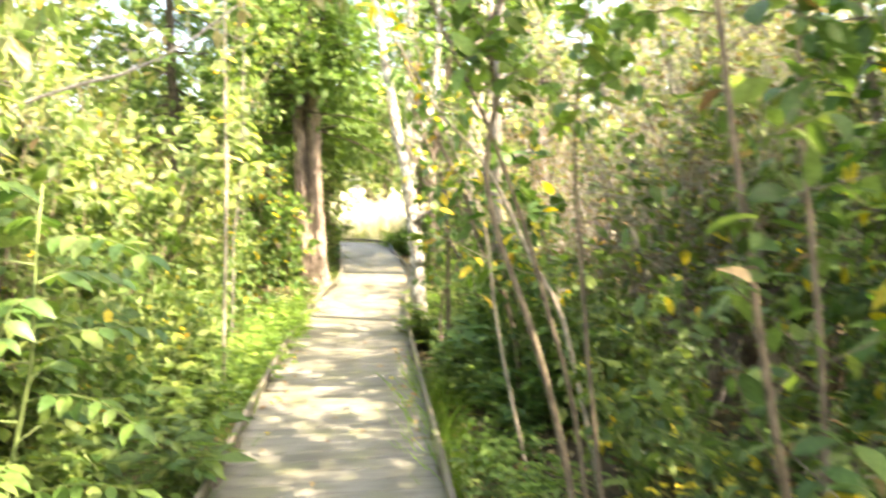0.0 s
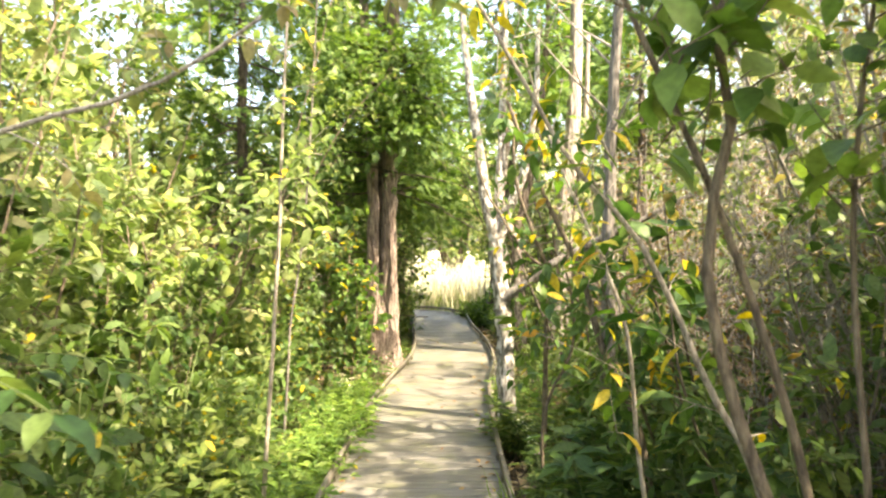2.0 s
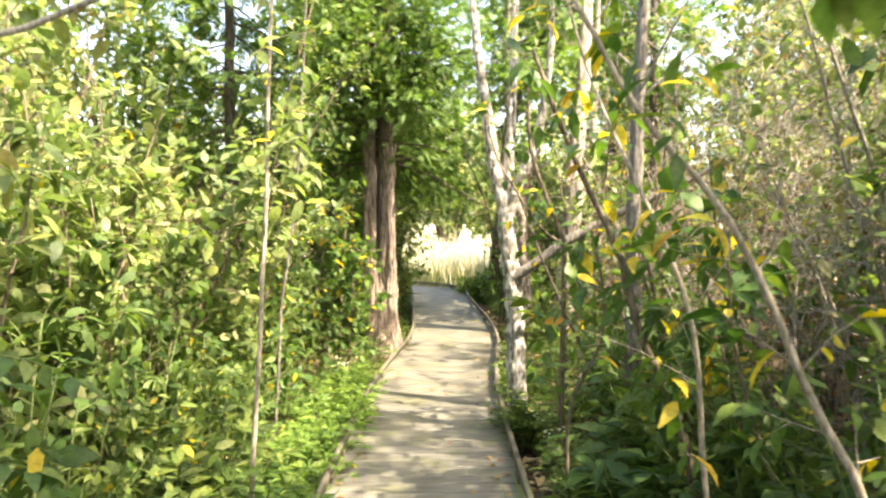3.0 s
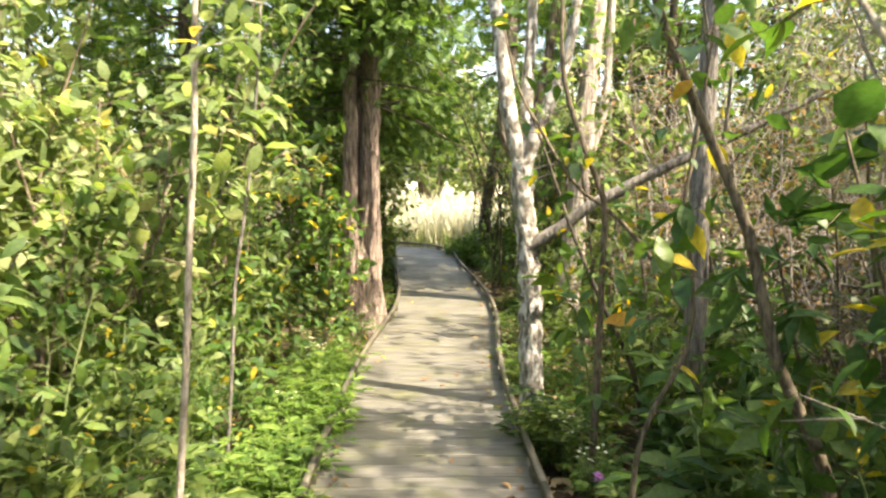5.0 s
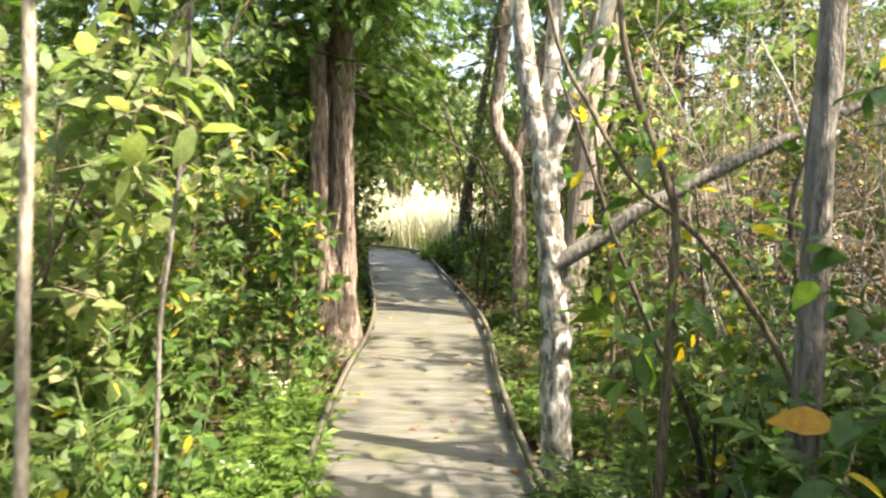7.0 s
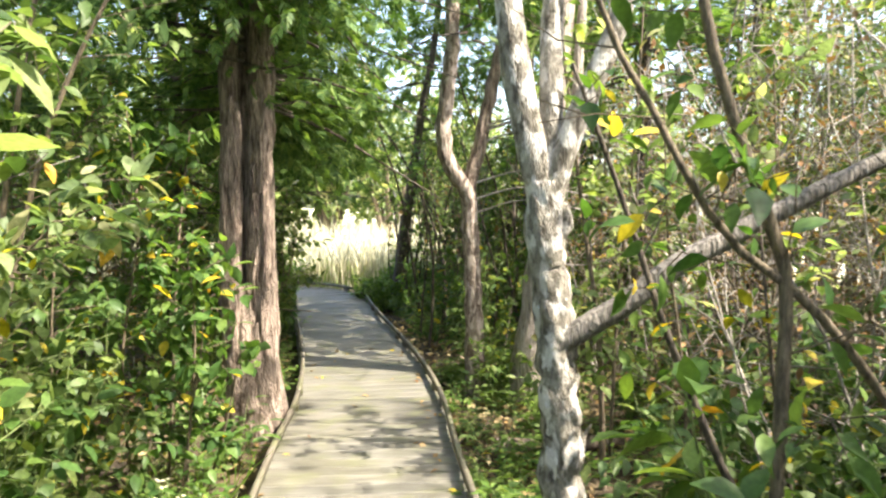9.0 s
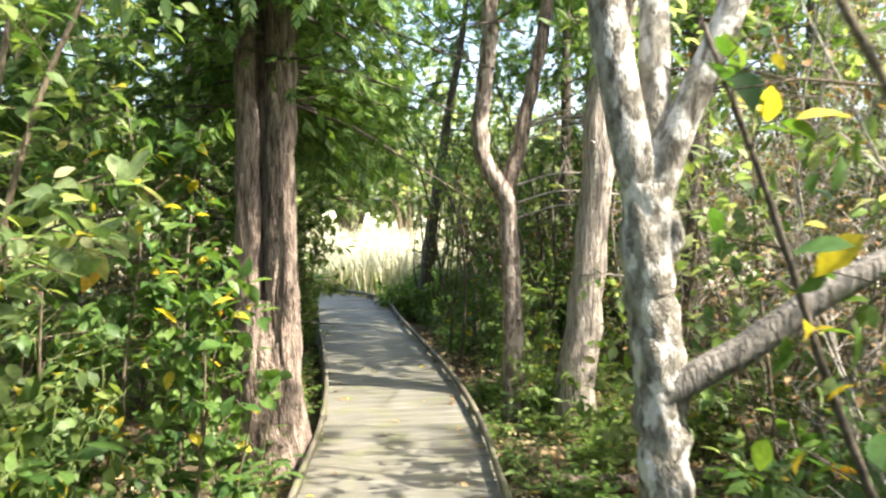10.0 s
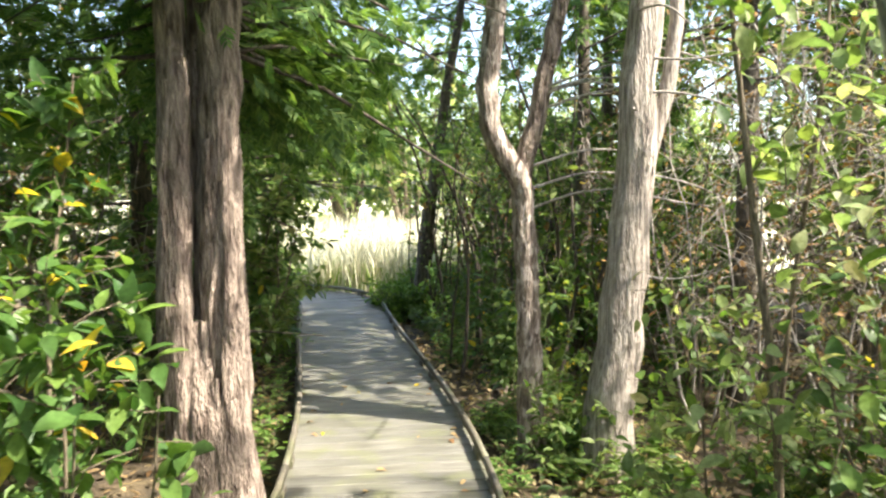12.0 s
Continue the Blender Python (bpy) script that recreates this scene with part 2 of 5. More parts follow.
def mesh_np(name, verts, tris, mats, slots=None, smooth=False):
    me = bpy.data.meshes.new(name)
    verts, tris = np.asarray(verts, np.float32), np.asarray(tris, np.int32)
    me.vertices.add(len(verts))
    me.vertices.foreach_set("co", verts.ravel())
    me.loops.add(tris.size)
    me.loops.foreach_set("vertex_index", tris.ravel())
    me.polygons.add(len(tris))
    me.polygons.foreach_set("loop_start", np.arange(0, tris.size, 3, dtype=np.int32))
    if slots is not None:
        me.polygons.foreach_set("material_index", np.asarray(slots, np.int32))
    if smooth:
        me.polygons.foreach_set("use_smooth", np.ones(len(tris), bool))
    for m in mats:
        me.materials.append(m)
    me.update(calc_edges=True)
    return me


def unit(v):
    v = np.asarray(v, float)
    return v / np.maximum(np.linalg.norm(v, axis=-1, keepdims=True), 1e-9)


def frames(direction, normal):
    x = unit(direction)
    y = unit(np.cross(normal, x))
    return np.stack([x, y, np.cross(x, y)], -1)


def scatter(shape, pos, direction, normal, size):
    """Lays one shape at many places: verts and triangles."""
    v, f = shape
    pos, size = np.asarray(pos, float), np.asarray(size, float)
    r = frames(direction, normal)
    out = np.einsum("nij,kj->nki", r, v) * size[:, None, None] + pos[:, None]
    tri = f[None] + (np.arange(len(pos)) * len(v))[:, None, None]
    return out.reshape(-1, 3), tri.reshape(-1, 3)


def tube(pts, radii, sides=6, rough=0.0, rng=None, flute=0.0, flutes=7):
    """A round stem along points."""
    p = np.asarray(pts, float)
    r = np.asarray(radii, float)
    t = unit(np.gradient(p, axis=0))
    side = unit(np.cross(t, np.array([0.31, 0.95, 0.02])))
    up = np.cross(side, t)
    a = np.linspace(0, 2 * np.pi, sides, endpoint=False)
    wob = np.ones((len(p), sides))
    if rough and rng is not None:
        wob += rng.uniform(-rough, rough, (len(p), sides))
    if flute:
        wob += flute * np.cos(a * flutes + p[:, 2:3] * 0.9)
    ring = p[:, None] + (r[:, None] * wob)[..., None] * (np.cos(a)[None, :, None] * side[:, None] + np.sin(a)[None, :, None] * up[:, None])
    v = ring.reshape(-1, 3)
    i, j = np.meshgrid(np.arange(len(p) - 1), np.arange(sides), indexing="ij")
    q0, q1 = i * sides + j, i * sides + (j + 1) % sides
    f = np.concatenate([np.stack([q0, q1, q1 + sides], -1).reshape(-1, 3), np.stack([q0, q1 + sides, q0 + sides], -1).reshape(-1, 3)])
    tip = (len(p) - 1) * sides
    cap = np.array([(tip, tip + k, tip + k + 1) for k in range(1, sides - 1)])
    return v, np.concatenate([f, cap])


def join(parts):
    vs, fs, n = [], [], 0
    for v, f in parts:
        vs.append(v)
        fs.append(np.asarray(f) + n)
        n += len(v)
    return np.concatenate(vs), np.concatenate(fs)


def smooth_line(pts, n):
    """A soft curve through a few points."""
    p = np.asarray(pts, float)
    if len(p) < 3:
        s = np.linspace(0, 1, n)[:, None]
        return p[0] + (p[-1] - p[0]) * s
    d = np.r_[0, np.cumsum(np.linalg.norm(np.diff(p, axis=0), axis=1))]
    m = np.gradient(p, d, axis=0)
    out = []
    for s in np.linspace(0, d[-1], n):
        k = min(np.searchsorted(d, s, "right") - 1, len(p) - 2)
        h = d[k + 1] - d[k]
        u = (s - d[k]) / h
        out.append((2*u**3 - 3*u**2 + 1) * p[k] + (u**3 - 2*u**2 + u) * h * m[k] + (3*u**2 - 2*u**3) * p[k + 1] + (u**3 - u**2) * h * m[k + 1])
    return np.array(out)


def part(name, data, parent, label="", kind=""):
    """Links a mesh as one object under a thing or a part."""
    ob = new(name, data)
    ob.parent = parent
    return tagged(ob, label, "", "", kind)


def thing(name, label, category, group="", at=(0, 0, 0), kind=""):
    ob = new(name)
    ob.empty_display_size = 0.2
    ob.location = at
    return tagged(ob, label, category, group, kind)


def wander(rng, start, way, length, n, bend, rise=0.0):
    """A stem that grows along way, straying as it goes."""
    p, d = [np.array(start, float)], unit(way)
    for _ in range(n - 1):
        d = unit(d + rng.normal(0, bend, 3) + np.array([0, 0, rise]))
        p.append(p[-1] + d * length / (n - 1))
    return np.array(p)


def side_ways(rng, t, n, lift):
    """n ways off a stem that runs along t."""
    r = unit(np.cross(unit(rng.normal(size=(n, 3))), t))
    return unit(r + t * rng.uniform(0.2, 0.7, (n, 1)) + np.array([0, 0, lift]))


def along(line, s):
    k = min(int(s * (len(line) - 1)), len(line) - 2)
    u = s * (len(line) - 1) - k
    return line[k] * (1 - u) + line[k + 1] * u, unit(line[k + 1] - line[k])


def dress(rng, stem, twigs, reach, leaves, size, lo=0.25, droop=0.3, bend=0.18, lift=0.15, sub=2):
    """Twigs and leaf frames along a stem: twig lines, and rows of place, way, normal, size."""
    lines, rows = [], []
    for k in range(twigs):
        s = lo + (1 - lo) * (k + rng.rand()) / twigs
        p, t = along(stem, min(s, 0.995))
        ln = reach * rng.uniform(0.55, 1.15) * (1.15 - 0.55 * s)
        tw = wander(rng, p, side_ways(rng, t, 1, lift)[0], ln, 5, bend)
        todo = [tw]
        for _ in range(sub):
            q, tt = along(tw, rng.uniform(0.3, 0.85))
            todo.append(wander(rng, q, side_ways(rng, tt, 1, lift * 0.6)[0], ln * rng.uniform(0.35, 0.6), 4, bend))
        lines += todo
        for line in todo:
            m = max(2, int(leaves * rng.uniform(0.6, 1.3) / (1 + sub)))
            for j in range(m):
                q, tt = along(line, min(0.995, 0.15 + 0.85 * (j + rng.rand() * 0.6) / m))
                w = unit(side_ways(rng, tt, 1, 0.1)[0] + np.array([0, 0, -droop]) + rng.normal(0, 0.15, 3))
                nrm = unit(np.array([0, 0, 1.0]) + rng.normal(0, 0.38, 3))
                rows.append((*q, *w, *nrm, size * rng.uniform(0.5, 1.55)))
    return lines, np.array(rows)


def stem_part(rng, root, name, line, r0, r1, twigs, mat, sides=6, twig_r=0.0035, label="", rough=0.08, coarse=False):
    radii = np.linspace(r0, r1, len(line))
    pieces = [tube(line, radii, sides, rough, rng)]
    for tw in twigs:
        tw = tw[[0, -1]] if coarse else tw[::2]
        pieces.append(tube(tw, np.linspace(twig_r, twig_r * 0.4, len(tw)), 3))
    v, f = join(pieces)
    return part(name, mesh_np(name, v, f, [mat], smooth=True), root, label)


def foliage_part(root, rows, shape, mat, name="foliage", label="", extra=None, share=0.0, rng=None):
    v, f = scatter(shape, rows[:, :3], rows[:, 3:6], rows[:, 6:9], rows[:, 9])
    slots = None
    mats = [mat]
    if extra is not None:
        mats = [mat, extra]
        slots = np.repeat((rng.rand(len(rows)) < share).astype(np.int32), len(shape[1]))
    return part(name, mesh_np(name, v, f, mats, slots, True), root, label, "stuff")


def leaf_parts(root, rows, shapes_mats, rng):
    """Single leaves, each an object on a shared mesh."""
    made = [mesh_np("leaf", s[0], s[1], [m], smooth=True) for s, m, _ in shapes_mats]
    odds = np.cumsum([o for _, _, o in shapes_mats])
    r = frames(rows[:, 3:6], rows[:, 6:9])
    for k, row in enumerate(rows):
        me = made[int(np.searchsorted(odds, rng.rand() * odds[-1]))]
        ob = new("leaf", me)
        ob.parent = root
        m = Matrix([[*(r[k, i] * row[9]), row[i]] for i in range(3)] + [[0, 0, 0, 1]])
        ob.matrix_basis = m


def bush(seed, name, label, category, group, height, spread, stems, twigs, leaves, size, shape, mat, bark, extra=None, share=0.0, lean=0.35, droop=0.3, r0=0.014, lo=0.2, reach=0.6, singles=0):
    """A shrub at the origin: stems with their twigs, and its leaves."""
    rng = np.random.RandomState(seed)
    root = thing(name, label, category, group)
    rows = []
    for k in range(stems):
        a = 2 * np.pi * (k + rng.rand()) / stems
        way = np.array([math.cos(a) * lean, math.sin(a) * lean, 1.0])
        start = np.array([math.cos(a), math.sin(a), 0]) * spread * 0.12 * rng.rand() - np.array([0, 0, 0.05])
        line = wander(rng, start, way, height * rng.uniform(0.7, 1.1), 9, 0.12, 0.03)
        far_out = np.linalg.norm(line[:, :2], axis=1).max()
        line[:, :2] *= min(1.0, 0.34 * height / far_out)
        tw, rw = dress(rng, line, twigs, reach, leaves, size, lo, droop)
        stem_part(rng, root, "stem", line, r0 * rng.uniform(0.7, 1.2), 0.003, tw, bark, 5, coarse=leaves > 4)
        rows.append(rw)
    rows = np.concatenate(rows)
    if singles:
        pick = rng.permutation(len(rows))
        leaf_parts(root, rows[pick[:singles]], [(shape, mat, 1.0)] + ([(shape, extra, max(share, 0.01))] if extra else []), rng)
        rows = rows[pick[singles:]]
    if len(rows):
        foliage_part(root, rows, shape, mat, "foliage", "", extra, share, rng)
    return root


# ---- ground and boardwalk ----
def deck_centre():
    pts = [(0, -4), (0, -1), (0, 3), (0, 6.8), (0.02, 7.8), (0.11, 9.2), (0.22, 10.4), (0.245, 11.8), (0.18, 13.4), (0.09, 15), (0.05, 16.2), (0.02, 17.2),
           (-0.16, 18.1), (-0.62, 18.75), (-1.4, 19.02), (-2.6, 19.1), (-5, 19.15)]
    return smooth_line([(x, y, 0) for x, y in pts], 600)


CENTRE = deck_centre()
HALF = 0.60
CLEN = np.r_[0, np.cumsum(np.linalg.norm(np.diff(CENTRE, axis=0), axis=1))]


def deck_at(s):
    p = np.array([np.interp(s, CLEN, CENTRE[:, k]) for k in range(3)])
    q = np.array([np.interp(s + 0.05, CLEN, CENTRE[:, k]) for k in range(3)])
    t = unit(q - p)
    return p, t, np.array([t[1], -t[0], 0])


def deck_x(y):
    """The middle of the boardwalk at a y."""
    return np.interp(y, CENTRE[:430, 1], CENTRE[:430, 0])


def ground_z(x, y):
    return -0.17 + 0.05 * np.sin(x * 1.3 + 0.7) * np.cos(y * 0.9) + 0.03 * np.sin(x * 3.1 + y * 2.3)


def build_ground():
    u = np.linspace(-1, 1, 181)
    gx = np.sign(u) * (np.abs(u) * 9 + 591 * np.abs(u) ** 6)
    X, Y = np.meshgrid(gx, gx + 8, indexing="ij")
    Z = ground_z(X, Y) * np.clip(1.5 - np.abs(X) / 60, 0.6, 1)
    n = len(gx)
    i, j = np.meshgrid(np.arange(n - 1), np.arange(n - 1), indexing="ij")
    a = (i * n + j).ravel()
    tris = np.concatenate([np.stack([a, a + n, a + n + 1], -1), np.stack([a, a + n + 1, a + 1], -1)])
    me = mesh_np("ground", np.stack([X, Y, Z], -1).reshape(-1, 3), tris, [M_GROUND], smooth=True)
    tagged(new("ground", me), "dark leaf-strewn forest floor running out to a straw-coloured field", "ground", "", "structure")


build_ground()


def bevel_box(lx, ly, lz, bev):
    bm = bmesh.new()
    bmesh.ops.create_cube(bm, size=1)
    for v in bm.verts:
        v.co = (v.co.x * lx, v.co.y * ly, v.co.z * lz)
    if bev:
        bmesh.ops.bevel(bm, geom=[e for e in bm.edges if abs(e.verts[0].co.x - e.verts[1].co.x) > lx / 2], offset=bev, segments=1, affect="EDGES")
    return bm


def to_mesh(name, bm, mat):
    me = bpy.data.meshes.new(name)
    bm.to_mesh(me)
    bm.free()
    me.materials.append(mat)
    return me


def build_boardwalk():
    rng = np.random.RandomState(11)
    root = thing("boardwalk", "weathered grey wooden boardwalk with moss stains and low kerb rails", "boardwalk", kind="structure")
    step = 0.145
    for side in (-1, 1):                                   # stringers that carry the planks
        line = np.array([deck_at(s)[0] + deck_at(s)[2] * side * 0.42 for s in np.arange(0, CLEN[-1], 0.3)]) - np.array([0, 0, 0.12])
        v, f = tube(line, np.full(len(line), 0.075), 4)
        part("stringer", mesh_np("stringer", v, f, [M_KERB]), root)
    for side in (-1, 1):                                   # kerb rails in lengths, on short blocks
        s, total = 0.0, CLEN[-1]
        while s < total - 0.3:
            ln = min(2.44, total - s)
            ss = np.linspace(s + 0.004, s + ln - 0.004, 9)
            line = np.array([deck_at(q)[0] + deck_at(q)[2] * side * (HALF - 0.03) for q in ss]) + np.array([0, 0, 0.072])
            t = unit(np.gradient(line, axis=0))
            out = np.stack([t[:, 1], -t[:, 0], 0 * t[:, 0]], -1)
            prof = [(-0.016, -0.03), (0.016, -0.03), (0.018, 0.01), (0.012, 0.018), (-0.012, 0.018), (-0.018, 0.01)]
            v = np.array([[p + o * (a + rng.uniform(-0.002, 0.002)) + np.array([0, 0, b]) for a, b in prof] for p, o in zip(line, out)]).reshape(-1, 3)
            k, f = len(prof), []
            for i in range(len(line) - 1):
                for j in range(k):
                    a, b = i * k + j, i * k + (j + 1) % k
                    f += [(a, b, b + k), (a, b + k, a + k)]
            for j in range(1, k - 1):
                f += [(0, j + 1, j), ((len(line) - 1) * k, (len(line) - 1) * k + j, (len(line) - 1) * k + j + 1)]
            rail = part("kerb_rail", mesh_np("kerb_rail", v, f, [M_KERB]), root)
            for q in (s + 0.25, s + ln - 0.25):
                p, t, o = deck_at(q)
                ob = part("kerb_block", to_mesh("kerb_block", bevel_box(0.05, 0.14, 0.05, 0), M_KERB), rail)
                ob.matrix_basis = Matrix.Translation(p + o * side * (HALF - 0.03) + np.array([0, 0, 0.0145])) @ Matrix.Rotation(math.atan2(o[1], o[0]), 4, "Z")
            s += ln
    meshes = [to_mesh("plank", bevel_box(2 * HALF + 0.02, 0.136, 0.038, 0.004), M_PLANK) for _ in range(3)]
    for k, s in enumerate(np.arange(0.1, CLEN[-1] - 0.2, step)):
        p, t, o = deck_at(s)
        ob = part("plank", meshes[k % 3], root)
        tilt = Euler((rng.uniform(-0.006, 0.006), rng.uniform(-0.002, 0.002), math.atan2(o[1], o[0]) + rng.uniform(-0.003, 0.003)))
        fan = 1.0 if s < 21.2 else 0.985
        ob.matrix_basis = Matrix.LocRotScale(p + o * rng.uniform(-0.008, 0.008) + np.array([0, 0, -0.019 - rng.uniform(0, 0.003) - (0.002 if k % 2 and s > 21 else 0)]), tilt, (1, fan, 1))


build_boardwalk()


# ---- the large trees ----
def limb(rng, root, name, pts, r0, r1, mat, sides=12, rough=0.05, n=22, flare=0.0, flute=0.0, label=""):
    line = smooth_line(pts, n)
    line[1:-1] += rng.normal(0, r0 * 0.06, (n - 2, 3))
    s = np.linspace(0, 1, n)
    radii = r0 + (r1 - r0) * s
    radii = radii * (1 + flare * np.exp(-s * n / 2.4))
    v, f = tube(line, radii, sides, rough, rng, flute)
    return part(name, mesh_np(name, v, f, [mat], smooth=True), root, label), line


def open_sky(p):
    """Where the view up the walk stays clear of boughs."""
    return (p[:, 0] > 0.35) & (p[:, 2] < 3.25) & (p[:, 1] < 14.5) | (p[:, 2] < 1.85 - 0.05 * (p[:, 1] - 10)) & (np.abs(p[:, 0]) < 0.8)


def cedar_crown(rng, root, spots, mat=M_CEDAR, size=0.2, name="crown", label="", clear=True, single=True):
    """Drooping flat sprays round branch lines; spots: start, way, length, number."""
    rows, boughs = [], []
    for start, way, ln, num in spots:
        line = wander(rng, start, way, ln, 8, 0.10, -0.02)
        v, f = tube(line[::2], np.linspace(0.016, 0.004, 4), 4)
        if single:
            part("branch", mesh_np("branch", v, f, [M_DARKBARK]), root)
        else:
            boughs.append((v, f))
        for _ in range(num):
            q, t = along(line, min(0.99, rng.uniform(0.12, 1.0)))
            w = unit(side_ways(rng, t, 1, -0.1)[0] * 0.8 + t * 0.6 + np.array([0, 0, -0.25]))
            off = w * rng.uniform(0.0, 0.38) + rng.normal(0, 0.05, 3)
            rows.append((*(q + off), *unit(w + rng.normal(0, 0.25, 3)), *unit(np.array([0, 0, 1.0]) + rng.normal(0, 0.45, 3)), size * rng.uniform(0.6, 1.3)))
    rows = np.array(rows)
    if boughs:
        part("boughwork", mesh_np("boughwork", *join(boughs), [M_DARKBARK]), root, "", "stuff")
    if clear:
        p = rows[:, :3] + np.array(root.location)
        bole = (p[:, 1] < 10.2) & (np.abs(p[:, 0] + 0.68) < 0.32) & (p[:, 2] < 2.3)
        rows = rows[~(open_sky(p) | bole)]
    foliage_part(root, rows, S_SPRAY, mat, name, label)


def main_cedar():
    rng = np.random.RandomState(21)
    root = thing("cedar_tree", "old double-stemmed cedar with stringy reddish bark beside the boardwalk", "tree", at=(-0.72, 10.2, -0.2))
    o = np.array([-0.72, 10.2, -0.2])
    L = [(-0.70, 10.18, -0.25), (-0.76, 10.15, 0.45), (-0.79, 10.15, 0.95), (-0.785, 10.15, 1.45), (-0.775, 10.15, 2.0), (-0.80, 10.2, 2.8), (-0.9, 10.3, 4.5), (-1.0, 10.4, 7.0)]
    R = [(-0.56, 10.2, -0.25), (-0.575, 10.2, 0.45), (-0.59, 10.2, 0.95), (-0.59, 10.2, 1.45), (-0.58, 10.2, 2.0), (-0.56, 10.2, 2.8), (-0.5, 10.25, 5.0), (-0.45, 10.3, 7.6)]
    limb(rng, root, "trunk", np.array(L) - o, 0.088, 0.04, M_CEDARBARK, 28, 0.09, 44, 0.9, 0.035)
    limb(rng, root, "trunk", np.array(R) - o, 0.118, 0.045, M_CEDARBARK, 32, 0.09, 44, 0.7, 0.035)
    limb(rng, root, "trunk_base", [(0.07, -0.02, -0.12), (0.06, -0.02, 0.25), (0.03, -0.03, 0.75), (0.02, -0.02, 1.2)], 0.19, 0.07, M_CEDARBARK, 30, 0.1, 16, 0.25, 0.05)
    for k in range(5):                                     # root flare at the foot
        a = -1.9 + k * 0.8
        pts = [(0.05 + 0.02 * math.cos(a), -0.03, 0.42), (0.05 + 0.15 * math.cos(a), 0.15 * math.sin(a), 0.16), (0.05 + 0.27 * math.cos(a), 0.26 * math.sin(a), -0.08)]
        limb(rng, root, "root", pts, 0.085, 0.03, M_CEDARBARK, 12, 0.06, 9)
    limb(rng, root, "trunk", [(0.04, 0.1, 0.1), (0.04, 0.1, 1.2), (0.04, 0.1, 2.4), (0.05, 0.1, 4.0)], 0.06, 0.05, M_CEDARBARK, 16, 0.12, 30)
    for k in range(22):                                    # strips of bark that peel off
        z = rng.uniform(0.9, 2.7)
        x = (rng.uniform(-0.11, -0.04), rng.uniform(0.09, 0.18))[k % 2]
        limb(rng, root, "bark_strip", [(x, -0.105, z), (x + rng.uniform(-0.02, 0.02), -0.118, z - 0.16), (x + rng.uniform(-0.02, 0.02), -0.108 - 0.02 * rng.rand(), z - rng.uniform(0.28, 0.5))], 0.017, 0.004, M_CEDARBARK, 5, 0.1, 6)
    spots = []
    for k in range(120):
        z = 2.35 + 5.0 * rng.rand() ** 1.2
        a = rng.uniform(0, 2 * np.pi)
        if z < 2.95 and math.sin(a) < 0.25:
            a = rng.uniform(0.3, 2.9)
        reach = rng.uniform(0.7, 2.2) * (1.2 - 0.09 * z)
        spots.append(((0.05, 0.05, z), (math.cos(a), math.sin(a), rng.uniform(-0.25, 0.15)), reach, 48))
    for k in range(26):                                    # the limbs that arch over the walk
        z = 2.5 + 1.4 * rng.rand()
        a = rng.uniform(0.5, 1.7)
        spots.append(((0.1, 0.1, z), (math.cos(a), math.sin(a), rng.uniform(-0.22, 0.02)), rng.uniform(1.4, 2.6), 62))
    for k in range(40):                                    # sunlit boughs that hang before the trunks
        z = 2.75 + 1.7 * rng.rand()
        a = rng.uniform(-2.75, -0.55)
        spots.append(((0.04, -0.05, z), (math.cos(a), math.sin(a), rng.uniform(-0.18, 0.05)), rng.uniform(0.6, 1.3), 44))
    for k in range(9):                                     # high boughs on the sunward side, added to shade trunks and deck
        a = rng.uniform(-1.0, 0.0)
        spots.append(((0.1, -0.05, rng.uniform(3.3, 4.4)), (math.cos(a), math.sin(a), rng.uniform(-0.08, 0.1)), rng.uniform(1.4, 2.3), 50))
    cedar_crown(rng, root, spots, size=0.135)


def far_cedar(seed, at, label, low, high, num, reach, tilt=(0, 0), arc=None, trunk=0.1):
    rng = np.random.RandomState(seed)
    root = thing("cedar_tree", label, "tree", "cedars along the walk", at)
    pts = [(0, 0, -0.1), (tilt[0] * 0.3, tilt[1] * 0.3, high * 0.33), (tilt[0] * 0.7, tilt[1] * 0.7, high * 0.66), (tilt[0], tilt[1], high)]
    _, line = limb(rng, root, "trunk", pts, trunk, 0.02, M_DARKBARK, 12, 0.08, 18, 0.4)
    spots = []
    for k in range(num):
        s = (low + (high - low) * rng.rand()) / high
        p, _ = along(line, min(s, 0.99))
        a = rng.uniform(*arc) if arc else rng.uniform(0, 2 * np.pi)
        spots.append((tuple(p), (math.cos(a), math.sin(a), rng.uniform(-0.3, 0.1)), reach * rng.uniform(0.5, 1.2) * (1.15 - 0.6 * s), 32))
    cedar_crown(rng, root, spots, size=0.19, single=False)
    return root


